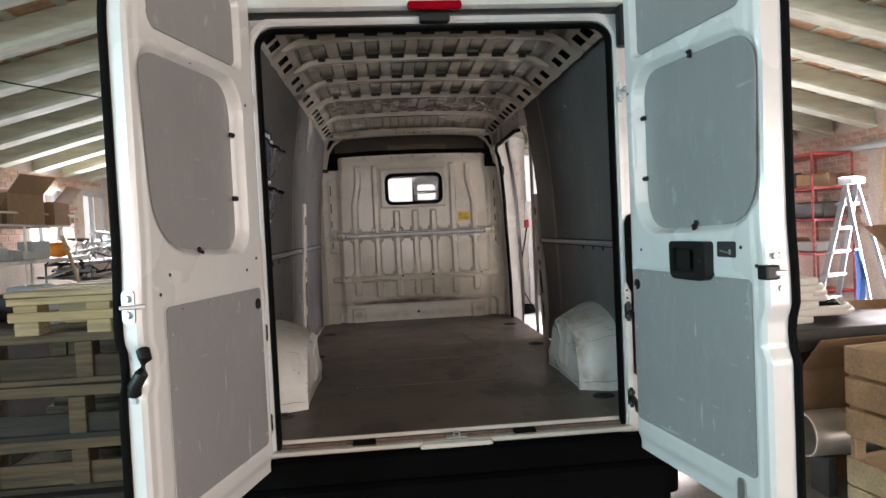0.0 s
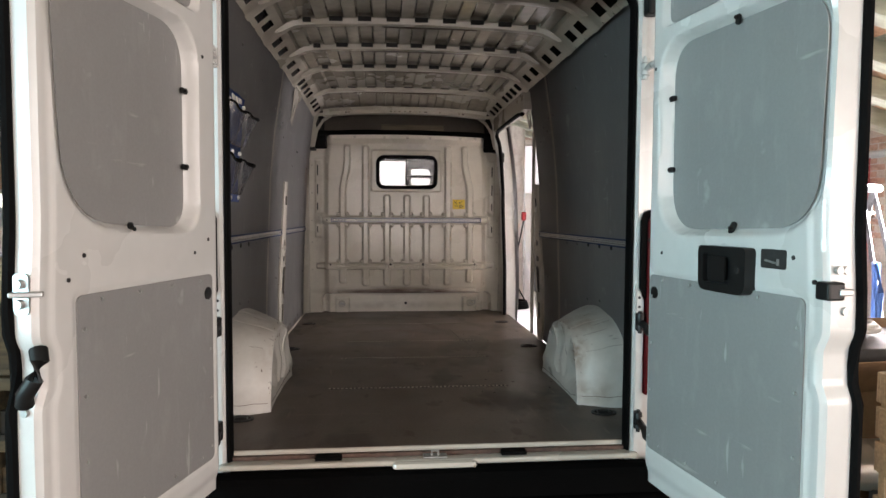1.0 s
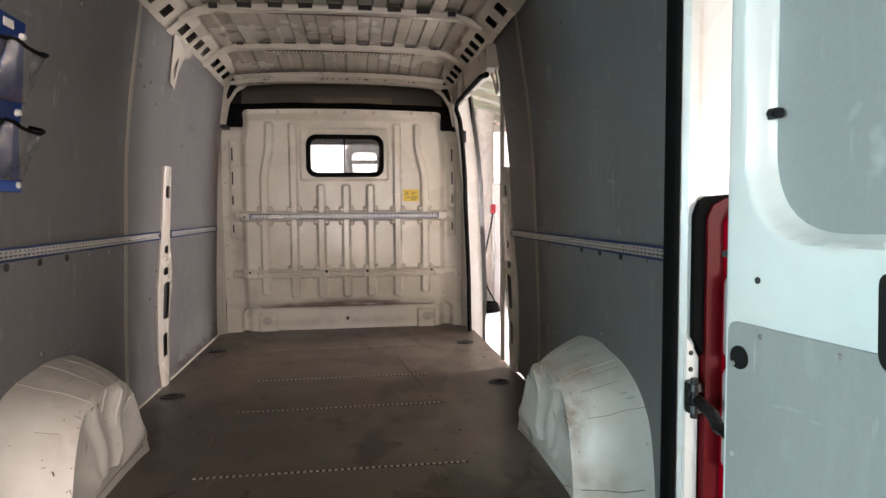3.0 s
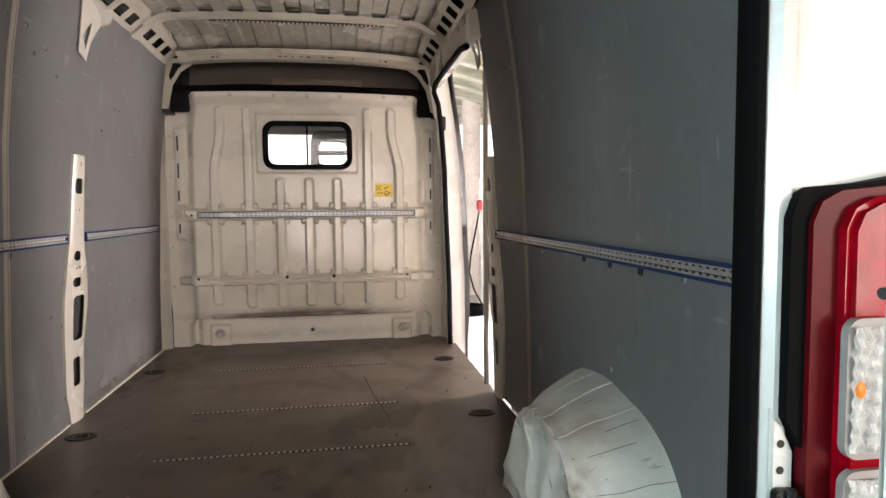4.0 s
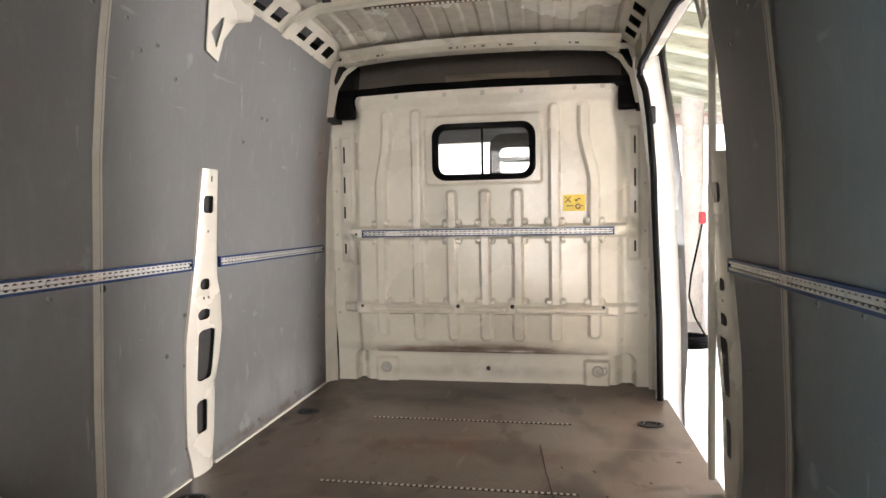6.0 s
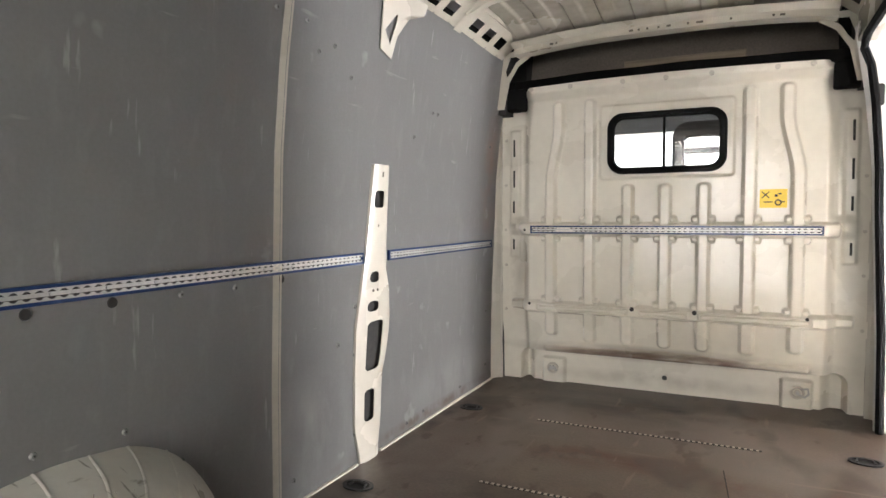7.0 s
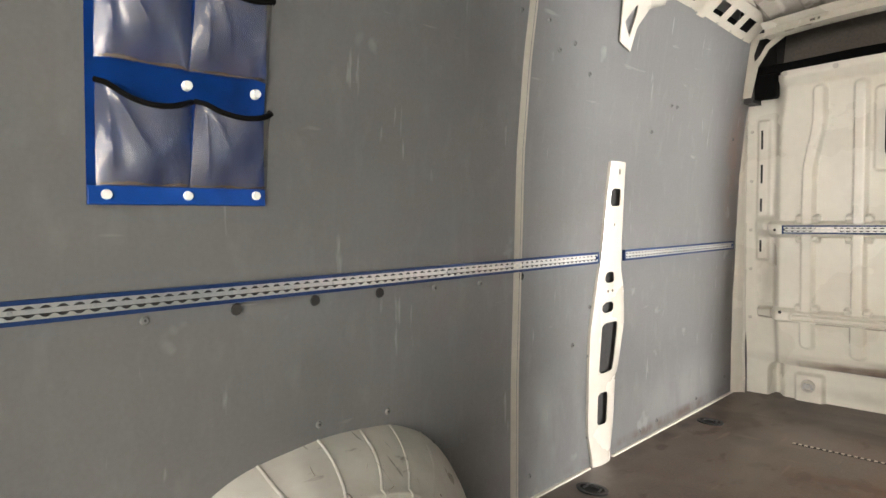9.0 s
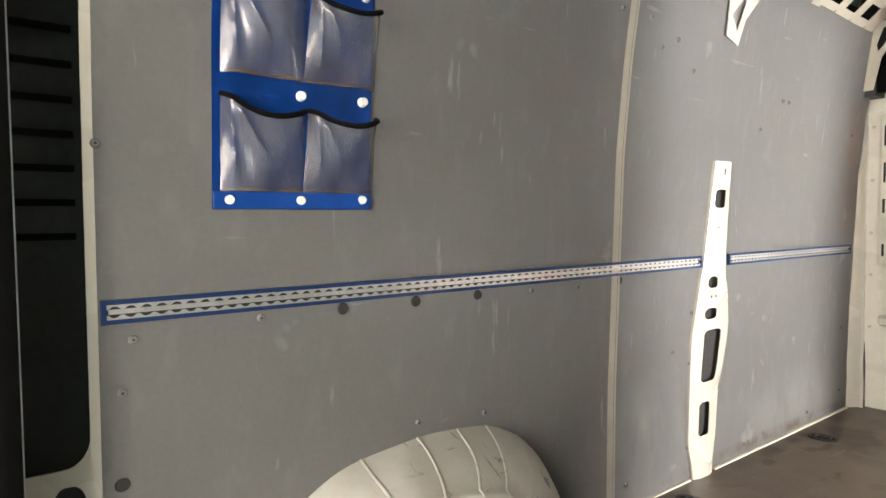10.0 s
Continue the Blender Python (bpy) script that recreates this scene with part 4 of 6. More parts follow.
for z0, z1, y in ((2.196, 2.250, 3.30),):
    rows = [[bm.verts.new((x, yy, zz + band(x) + 0.002 * math.sin(13 * x))) for yy, zz in ((y, z0), (y - 0.006, z0 + 0.02), (y, z1), (y + 0.08, z1 + 0.004), (y + 0.08, z0))] for x in steps(-0.80, 0.83, 40)]
    for a, b in zip(rows, rows[1:]):
        for k in range(5):
            bm.faces.new((a[k], a[(k + 1) % 5], b[(k + 1) % 5], b[k]))
for x0, x1, z0, z1 in ((-0.835, -0.70, 2.095, 2.212), (0.722, 0.85, 2.082, 2.202)):
    block(bm, (x0, 3.285, z0), (x1, 3.35, z1), 0.012)
part("foam_seal", bm, RUBBER, bulkhead, "black foam sealing strip")
bm = bmesh.new()
for sx, x0 in ((-1, 0.862), (1, 0.88)):
    relief(bm, steps(0, 1, 4), steps(FZ, 2.12, 40), lambda u, v: (sx * (x0 + (wall_x(v, sx) + 0.004 - x0) * u), 3.385 - 0.045 * soft(u, 0.2, 0.9) + 0.006 * math.sin(v * 21), v))
part("edge_flange", bm, PAINT, bulkhead, smooth=True)

# yellow warning sticker with two dark pictograms
sticker = tagged(part("warning_sticker", block(bmesh.new(), (0.438, 3.3185, 1.560), (0.552, 3.3200, 1.647)), YELLOW), "yellow warning sticker with black pictograms on the bulkhead", "sticker")
for ob in (sticker,):
    ob.location.y = bulkhead_y(0.49, 1.6) - 3.322
bm = bmesh.new()
for a, b in (((0.447, 1.636), (0.478, 1.606)), ((0.478, 1.636), (0.447, 1.606))):
    tube(bm, [(a[0], 3.317, a[1]), (b[0], 3.317, b[1])], 0.0022, 5)
tube(bm, [(0.515 + 0.012 * math.cos(t), 3.317, 1.585 + 0.012 * math.sin(t)) for t in steps(0, 2 * math.pi, 14)[:-1]], 0.003, 5, True)
block(bm, (0.515, 3.316, 1.622), (0.528, 3.3180, 1.628))
block(bm, (0.500, 3.316, 1.612), (0.512, 3.3180, 1.622))
block(bm, (0.455, 3.316, 1.585), (0.492, 3.3180, 1.590))
block(bm, (0.53, 3.316, 1.585), (0.542, 3.3180, 1.590))
part("pictogram", bm, VOID, sticker)

# ---- roof ----
RIB_Y = (0.10, 0.48, 0.90, 1.385, 1.90, 2.62)
bm = bmesh.new()


def roof_z(x, y):
    crown = -0.035 * (abs(x) / 0.7) ** 2.5
    cell = (x + 0.0725) % 0.145
    swage = bumpbox(cell, 0.5, 0.036, 0.109, 0, 1, 0.010)
    front = 0.05 * soft(y, 2.85, 3.2)
    behind = max(0, 1 - min(abs(y - r + 0.03) for r in RIB_Y) / 0.03) ** 0.3 if min(abs(y - r + 0.03) for r in RIB_Y) < 0.03 else 0.0
    return ROOF + crown - front + (0.013 - 0.004 * soft(y, 2.6, 2.7) + 0.023 * behind) * swage


xs = sorted({round(-0.74 + 1.48 * i / 240, 4) for i in range(241)})
ys = []
for a, b in zip(RIB_Y[:-1] + (RIB_Y[-1],), RIB_Y[1:] + (3.22,)):
    ys += [a, a + 0.006, a + 0.012, a + 0.02, (a + b) / 2, b - 0.062, b - 0.059, b - 0.045, b - 0.03, b - 0.02, b - 0.012, b - 0.006]
ys = [-0.02, 0.04] + ys + [3.24, 3.3]
relief(bm, xs, sorted(ys), lambda u, v: (u, v, roof_z(u, v)))


def hat(y, zc, half, w, h, curve):
    """A roof bow: a hat profile across the van that bends down at its ends."""
    prof = [(-w, 0.024), (-w * 0.8, 0.021), (-w * 0.62, -h), (w * 0.62, -h), (w * 0.75, 0.021), (w * 0.8, 0.063)]
    rows = []
    for x in steps(-half, half, 44):
        dz = -0.03 * (abs(x) / half) ** 2.5 - curve * soft(abs(x), half - 0.12, half)
        rows.append([bm.verts.new((x, y + a, zc + b + dz)) for a, b in prof])
    for p, q in zip(rows, rows[1:]):
        for k in range(5):
            bm.faces.new((p[k], p[k + 1], q[k + 1], q[k]))


for y in RIB_Y:
    hat(y, 2.480, 0.74, 0.036, 0.004, 0.035)
# front header and roof rails, punched with holes
hole_x = [(-0.53, -0.51), (-0.50, -0.49), (-0.14, -0.12), (-0.10, -0.09), (-0.06, -0.05), (-0.01, 0.0), (0.03, 0.05), (0.12, 0.13), (0.16, 0.19), (0.30, 0.31), (0.47, 0.48), (0.50, 0.52)]
bow = lambda u: -0.035 * (abs(u) / 0.72) ** 2.5
holed(bm, lambda u, v, d: (u, 3.17 + d, v + bow(u)), steps(-0.72, 0.72, 16), [2.398, 2.428], [(a, b, 2.408, 2.419) for a, b in hole_x], 0.003)
relief(bm, steps(-0.72, 0.72, 16), [3.17, 3.26], lambda u, v: (u, v, 2.398 + bow(u)))
relief(bm, steps(-0.72, 0.72, 16), [0, 0.4, 1], lambda u, v: (u, 3.17 - 0.06 * v, 2.428 + 0.018 * v ** 2 + bow(u)))
for s in (-1, 1):
    slots = []
    for a, b, n in ((0.10, 0.48, 2), (0.48, 0.90, 2), (0.90, 1.385, 2), (1.385, 1.90, 2), (1.90, 2.62, 4), (2.62, 3.2, 3)):
        for k in range(n):
            c = a + 0.06 + (b - a - 0.12) * (k + 0.5) / n
            slots.append((c - 0.046, c + 0.046, 0.034, 0.094))
            slots.append((c + 0.055, c + 0.066, 0.0, 0.012))
    holed(bm, lambda u, v, d: (s * (0.806 - v * 0.78 + d * 0.5), u, 2.368 + v * 0.66 + d * 0.8 - 0.012 * soft(u, 2.6, 3.2)), [-0.01, *RIB_Y, 3.22], [0.0, 0.135], slots, 0.003)
    relief(bm, [-0.01, 3.22], [0, 1], lambda u, v: (s * (0.806 - 0.135 * 0.78 - 0.02 * v), u, 2.368 + 0.089 + 0.05 * v))
    for y in RIB_Y:
        for k in range(8):
            t0, t1 = k / 8, (k + 1) / 8
            q = [(0.69 + 0.11 * t, 2.452 - 0.085 * t ** 1.2) for t in (t0, t1)]
            for o, d in ((-0.045, 0), (-0.03, 0.010), (0.03, 0.010)):
                w = 0.015 if o in (-0.045,) else (0.06 if o == -0.03 else 0.015)
                bm.faces.new([bm.verts.new(p) for p in ((s * q[0][0], y + o, q[0][1] - d), (s * q[1][0], y + o, q[1][1] - d), (s * q[1][0], y + o + w, q[1][1] - d), (s * q[0][0], y + o + w, q[0][1] - d))])
    # gusset at the front corner
    tri = [(0.60, 2.40), (0.80, 2.40), (0.84, 2.10), (0.80, 2.10), (0.77, 2.24), (0.72, 2.32)]
    cut = [(0.69, 2.372), (0.765, 2.372), (0.79, 2.30), (0.785, 2.27), (0.765, 2.29), (0.735, 2.34)]
    frame_ring(bm, tri, cut, lambda a, b, d: (s * a, 3.24 + d, b), 0.004)
skin_faces = (len(xs) - 1) * (len(ys) - 1)
dark_from = len(bm.faces)
# dark blocks for the shade in gaps between each bow and the raised swages
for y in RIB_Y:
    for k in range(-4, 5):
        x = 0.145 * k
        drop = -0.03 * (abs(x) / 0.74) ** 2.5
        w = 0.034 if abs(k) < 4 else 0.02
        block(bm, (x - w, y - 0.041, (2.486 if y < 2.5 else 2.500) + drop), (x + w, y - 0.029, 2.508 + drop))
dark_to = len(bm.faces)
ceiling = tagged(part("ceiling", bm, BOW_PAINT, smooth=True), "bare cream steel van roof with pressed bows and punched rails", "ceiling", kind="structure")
# skin faces take the paint with the shade in it
ceiling.data.materials.append(SKIN_SHADED)
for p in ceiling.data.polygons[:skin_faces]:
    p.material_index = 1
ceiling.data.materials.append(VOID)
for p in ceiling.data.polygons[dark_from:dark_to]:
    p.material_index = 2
bm = bmesh.new()
block(bm, (-0.95, -0.05, 2.60), (0.95, 5.0, 2.64))
for s in (-1, 1):
    relief(bm, [-0.02, 3.5], [0, 1], lambda u, v: (s * (0.86 + 0.02 * v), u, 2.30 + 0.32 * v))
part("roof_skin", bm, VOID, van)
# dark brown strips beside the bows, the front one with pale teeth
STRIP_BROWN = material("dark_brown_strip", (0.07, 0.05, 0.035), 0.8, vary=0.3)
for y, x0, x1 in ((1.385, -0.33, 0.38), (1.90, -0.34, 0.36), (0.90, -0.2, 0.3)):
    part("roof_strip", block(bmesh.new(), (x0, y + 0.040, 2.478), (x1, y + 0.062, 2.496), 0.003), STRIP_BROWN, van, "dark brown strip under the roof")
strip = part("roof_strip", block(bmesh.new(), (-0.44, 2.662, 2.470), (0.47, 2.684, 2.486), 0.003), STRIP_BROWN, van, "dark brown strip under the roof")
bm = bmesh.new()
for k in range(38):
    x = -0.40 + 0.0225 * k
    block(bm, (x, 2.656, 2.466), (x + 0.011, 2.666, 2.4715), 0.001)
part("strip_teeth", bm, BOW_PAINT, strip, "row of pale teeth along the strip")

CAB_SLAT = material("worn_card_strip", (0.21, 0.175, 0.125), 0.8, vary=0.3, grain=30, blotch=8, stretch=(0.2, 1, 3))

# ---- cab, seen through the window and over the bulkhead ----
cab = thing("cab_lining", "grey felt cab headliner and dark seat behind the bulkhead", "cab lining", kind="structure")
bm = bmesh.new()
relief(bm, steps(-0.74, 0.76, 4), steps(0, 1, 6), lambda u, v: (u, 3.50 + 0.10 * v, 2.20 + 0.40 * v))
relief(bm, [-0.85, 0.85], [3.36, 3.62], lambda u, v: (u, v, 2.225))
part("headliner", bm, FELT, cab)
bm = bmesh.new()
block(bm, (-0.215, 3.49, 2.285), (0.37, 3.53, 2.345), 0.004)
part("slat", bm, CAB_SLAT, cab)
bm = bmesh.new()
block(bm, (-0.95, 3.6, 2.10), (0.95, 4.6, 2.16), 0.01)
block(bm, (-0.95, 4.55, 0.9), (0.95, 5.0, 1.25), 0.05)
for s in (-1, 1):
    block(bm, (s * 0.93, 3.45, 0.5), (s * 0.97, 5.2, 1.35), 0.02)
    block(bm, (s * 0.90, 3.5, 1.3), (s * 0.95, 3.62, 2.15), 0.02)
    block(bm, (s * 0.88, 4.5, 1.3), (s * 0.93, 4.6, 2.15), 0.02)
for x0, x1 in ((-0.95, -0.80), (0.82, 0.95)):
    block(bm, (x0, 3.27, 2.08), (x1, 3.75, 2.62))
block(bm, (-0.95, 3.62, 2.16), (0.95, 3.7, 2.62))
part("cab_shell", bm, VOID, cab)
seat = thing("driver_seat", "dark fabric driver seat with an open headrest", "seat", at=(0.165, 3.70, 0))
bm = bmesh.new()
block(bm, (-0.25, -0.06, 0.9), (0.25, 0.10, 1.70), 0.05)
part("backrest", bm, SEAT, seat, smooth=True)
bm = bmesh.new()
frame_ring(bm, rounded(-0.15, 1.66, 0.15, 2.03, 0.085, 6), rounded(-0.095, 1.795, 0.095, 1.955, 0.035, 6), lambda a, b, d: (a, -0.04 + d, b), 0.09)
block(bm, (-0.11, -0.03, 1.862), (0.11, 0.04, 1.892), 0.012)
part("headrest", bm, SEAT, seat, smooth=True)

# ---- rear doors ----


def rear_door(name, origin, way, u0, u1, back, window, top, lower, label, corners, radii):
    """An open rear door. u runs from the hinge along its inner face, depth goes from that face towards its outer side."""
    way = Vector((*way, 0)).normalized()
    face = Vector((way.y, -way.x, 0)) * (1 if way.x > 0 else -1)
    org = Vector((*origin, 0))
    fn = lambda u, v, d: org + way * u - face * d + Vector((0, 0, v))
    door = thing(name, label, "door", "rear doors", "structure")
    pane = rounded_quad(corners, radii)
    hinge_u, free_u = min(c[0] for c in corners), max(c[0] for c in corners)
    sunk = lambda u: 0.050 - 0.040 * (u - hinge_u) / (free_u - hinge_u)   # the window lining lies deeper on the hinge side

    def edge(z):
        return u1 - 0.018 * bumpbox(z, 0, 1.07, 1.19, -1, 1, 0.06) - 0.012 * soft(z, 1.25, 1.5) - 0.05 * soft(z, 2.1, 2.45)

    def depth(u, z):
        d = (sunk(u) + 0.004) * (1 - soft(outline_distance(u, z, pane), -0.002, 0.024)) if hinge_u - 0.05 < u < free_u + 0.05 and z > 1.4 else 0
        d = max(d, 0.03 * (1 - soft(inside_rounded(u, z, *top), -0.004, 0.012)))
        e = edge(z)
        d += 0.006 * soft(u, e - 0.05, e - 0.035) + 0.012 * soft(u, e - 0.014, e)
        d += 0.02 * (1 - soft(u, u0, u0 + 0.022)) + 0.012 * (1 - soft(z, 0.575, 0.62))
        d += 0.004 * (1 - soft(inside_rounded(u, z, *lower), -0.002, 0.010))
        return d

    bm = bmesh.new()
    relief(bm, steps(0, 1, 130), steps(0.545, 2.44, 260), lambda a, v: fn(u0 + (edge(v) - u0) * a, v, depth(u0 + (edge(v) - u0) * a, v)))
    rim = [e for e in bm.edges if e.is_boundary]
    made = bmesh.ops.extrude_edge_only(bm, edges=rim)
    verts = [g for g in made["geom"] if isinstance(g, bmesh.types.BMVert)]
    for v in verts:
        p = v.co - org
        v.co = fn(p.dot(way), v.co.z, back + (0.11 - back) * (1 - soft(p.dot(way), u1 - 0.2, u1 - 0.1)))
    bmesh.ops.contextual_create(bm, geom=verts + [e for e in made["geom"] if isinstance(e, bmesh.types.BMEdge)])
    part("door_shell", bm, DOOR_PAINT, door, smooth=True)
    bm = bmesh.new()
    plate(bm, rounded_quad(corners, radii, 9), lambda a, b, k: fn(a, b, sunk(a) + k), -0.003)
    part("lining_panel", bm, LINING, door)
    for box, d, t in ((top, 0.026, -0.003), (lower, 0.003, -0.004)):
        r = box[4] if isinstance(box[4], tuple) else (box[4],) * 4
        bm = bmesh.new()
        plate(bm, rounded(box[0] + 0.004, box[1] + 0.004, box[2] - 0.004, box[3] - 0.004, r), lambda a, b, k: fn(a, b, d + k), t)
        part("lining_panel", bm, LINING, door)
    # seal along the free edge, over the top and foot
    bm = bmesh.new()
    pts = [fn(u0 + 0.02, 0.56, 0.075), fn(u1 - 0.06, 0.545, 0.075)] + [fn(edge(z) + 0.004, z, back - 0.004) for z in steps(0.58, 2.42, 40)]
    tube(bm, pts, 0.013, 8)
    part("edge_seal", bm, RUBBER, door, "black rubber edge seal", smooth=True)
    # turn clips round the window lining
    w = window
    clips = [((w[0] + w[2]) / 2 + 0.04, w[3] + 0.004, 90), ((w[0] + w[2]) / 2 + 0.04, w[1] - 0.002, 60), (w[0] + 0.008, w[1] + 0.19, 0), (w[0] + 0.008, w[1] + 0.43, 0)]
    for u, z, a in clips:
        bm = bmesh.new()
        c, s = math.cos(radians(a)), math.sin(radians(a))
        plate(bm, [(u + c * p - s * q, z + s * p + c * q) for p, q in rounded(-0.02, -0.009, 0.02, 0.009, 0.008, 4)], lambda m, n, k: fn(m, n, sunk(m) - 0.010 + k), -0.007)
        rod(bm, fn(u, z, sunk(u) - 0.01), fn(u, z, sunk(u) - 0.024), 0.006)
        part("clip", bm, PLASTIC, door, "black turn clip")
    # screws and holes
    l = lower
    bm = bmesh.new()
    rod(bm, (0, 0, 0), (0, 0, 0.006), 0.006, 0.004, 10)
    screw = part("panel_screw", bm, STEEL, door)
    spots = []
    for i in range(4):
        spots += [(l[0] + 0.02, l[1] + 0.05 + i * 0.165), (l[2] - 0.025, l[1] + 0.05 + i * 0.165), (l[0] + 0.08 + i * 0.15, l[3] - 0.02), (l[0] + 0.08 + i * 0.15, l[1] + 0.03)]
    for k, (u, z) in enumerate(spots):
        ob = screw if k == 0 else new("panel_screw", screw.data)
        ob.parent = door
        ob.matrix_world = look(fn(u, z, 0.002), fn(u, z, 1.0))
    bm = bmesh.new()
    o = (l[0] + 0.033, l[3] - 0.066)
    rod(bm, fn(*o, 0.004), fn(*o, -0.003), 0.021, None, 20)
    part("grommet", bm, PLASTIC, door, "black rubber grommet")
    # dark studs painted as the shade in drain holes
    bm = bmesh.new()
    for u, z in ((l[2] + 0.02, 1.335), (w[2] - 0.02, 1.39), (w[0] + 0.02, 1.37), (w[0] - 0.04, 2.0), (w[0] - 0.06, 1.41)):
        rod(bm, fn(u, z, 0.004), fn(u, z, -0.0015), 0.006, None, 10)
    part("drain_hole", bm, VOID, door)
    # foot bracket
    bm = bmesh.new()
    fu = l[2] - 0.07
    plate(bm, rounded(fu - 0.017, 0.585, fu + 0.017, 0.66, (0.002, 0.002, 0.016, 0.016), 4), lambda a, b, k: fn(a, b, k - 0.008), 0.008)
    part("foot_bracket", bm, STEEL, door)
    # hinges towards the frame
    for z in (1.085, 0.70, 2.05):
        bm = bmesh.new()
        a, b = fn(u0 - 0.005, z - 0.015, 0.03), Vector((math.copysign(0.794, origin[0]), -0.072, z))
        tube(bm, [b, b + Vector((0, -0.03, -0.002)), (a + b) / 2 + Vector((0, -0.012, 0.004)), a + Vector((0, 0.03, 0)), a], 0.013, 10)
        block(bm, b - Vector((0.013, 0.014, 0.036)), b + Vector((0.013, 0.012, 0.036)), 0.008, None, 3)
        for dz in (-0.026, 0.020):
            rod(bm, b + Vector((-0.006, -0.022, dz)), b + Vector((-0.006, -0.022, dz + 0.016)), 0.017, 0.015, 14)
        rod(bm, b + Vector((-0.006, -0.022, -0.04)), b + Vector((-0.006, -0.022, 0.046)), 0.008, None, 12)
        part("hinge", bm, PLASTIC if z < 2 else DOOR_PAINT, door, "black door hinge and check arm" if z < 2 else "white hinge")
    return door, fn


door_l, fl = rear_door("door_1", (-0.70, 0), (-0.26, -0.966), 0.205, 0.978, 0.075, (0.335, 1.452, 0.855, 2.092, (0.07, 0.17, 0.13, 0.10)), (0.315, 2.14, 0.86, 2.40, 0.03), (0.25, 0.665, 0.866, 1.298, 0.02), "open white rear van door with grey lining panels", ((0.338, 1.449), (0.882, 1.472), (0.917, 2.055), (0.338, 2.076)), (0.10, 0.19, 0.09, 0.14))
UL = 0.978
bm = bmesh.new()
plate(bm, rounded(0.016, 1.265, 0.056, 1.358, 0.012, 4), lambda a, b, k: fl(UL + k, b, a), 0.006)
for z in (1.29, 1.335):
    rod(bm, fl(UL, z, 0.036), fl(UL + 0.016, z, 0.036), 0.012, 0.010, 12)
block(bm, (-0.008, -0.022, -0.006), (0.008, 0.045, 0.006), 0.003, Matrix.Translation(fl(UL + 0.014, 1.312, 0.03)) @ pose(0, 0, 0, 0, 0, -75))
part("latch_plate", bm, STEEL, door_l, "zinc striker plate")
bm = bmesh.new()
prof = [fl(UL + 0.010, 1.066, 0.03), fl(UL + 0.018, 1.09, 0.022), fl(UL + 0.012, 1.125, 0.002), fl(UL + 0.004, 1.165, -0.006), fl(UL - 0.008, 1.188, 0.008)]
tube(bm, prof, 0.019, 10)
part("pull_handle", bm, PLASTIC, door_l, "black pull handle", smooth=True)
bm = bmesh.new()
rod(bm, fl(UL, 1.045, 0.036), fl(UL + 0.008, 1.045, 0.036), 0.009)
part("bolt", bm, STEEL, door_l)

door_r, fr = rear_door("door_2", (0.70, 0), (0.139, -0.990), 0.262, 1.03, 0.105, (0.335, 1.462, 0.95, 2.055, (0.12, 0.12, 0.12, 0.15)), (0.335, 2.135, 0.95, 2.40, 0.03), (0.285, 0.672, 0.976, 1.296, 0.02), "open white rear van door with handle and grey lining panels", ((0.343, 1.449), (0.990, 1.466), (1.008, 2.040), (0.337, 2.069)), (0.15, 0.15, 0.12, 0.12))
shell = rounded_quad(((0.600, 1.276), (0.797, 1.276), (0.800, 1.408), (0.597, 1.408)), (0.030, 0.030, 0.018, 0.018), 6)
slot = rounded_quad(((0.622, 1.302), (0.742, 1.302), (0.744, 1.386), (0.620, 1.386)), (0.012, 0.012, 0.010, 0.010), 6)
bm = bmesh.new()
plate(bm, shell, lambda a, b, k: fr(a, b, 0.004 - k), 0.022)
grip = part("handle_box", bm, PLASTIC, door_r, "black plastic inner door handle", smooth=True)
bm = bmesh.new()
frame_ring(bm, shell, slot, lambda a, b, k: fr(a, b, -0.018 - k), 0.016)
bmesh.ops.bevel(bm, geom=[e for e in bm.edges if all(len(f.verts) == 4 for f in e.link_faces) and e.calc_face_angle(0) > 1.2], offset=0.004, segments=2, affect="EDGES")
part("handle_bezel", bm, PLASTIC, grip, smooth=True)
bm = bmesh.new()
plate(bm, rounded(0.634, 1.310, 0.716, 1.378, 0.008, 4), lambda a, b, k: fr(a, b, -0.022 - k - 0.06 * (a - 0.634)), 0.006)
part("handle_lever", bm, PLASTIC, grip, smooth=True)
bm = bmesh.new()
rod(bm, fr(0.772, 1.345, -0.032), fr(0.772, 1.345, -0.039), 0.008)
part("knob", bm, VOID, grip)
# dark plate painted as the shade in the opening
bm = bmesh.new()
plate(bm, rounded(0.818, 1.357, 0.908, 1.408, 0.006, 3), lambda a, b, k: fr(a, b, k - 0.0005), 0.003)
part("access_hole", bm, VOID, door_r, "dark rectangular access hole")
bm = bmesh.new()
rod(bm, fr(0.880, 1.366, -0.001), fr(0.880, 1.383, -0.001), 0.004)
rod(bm, fr(0.835, 1.378, -0.0015), fr(0.872, 1.372, -0.0015), 0.003)
part("lock_rod", bm, DULL, door_r)
UR = 1.03
bm = bmesh.new()
block(bm, (-0.028, -0.022, -0.022), (0.02, 0.02, 0.022), 0.006, Matrix.Translation(fr(UR, 1.318, 0.016)) @ pose(0, 0, 0, 0, 0, 8))
latch = part("latch", bm, PLASTIC, door_r, "black door latch")
bm = bmesh.new()
block(bm, (-0.012, -0.026, -0.008), (0.028, -0.014, 0.008), 0.003, Matrix.Translation(fr(UR, 1.316, 0.03)) @ pose(0, 0, 0, 0, 0, 8))
part("latch_tongue", bm, STEEL, latch)
bm = bmesh.new()
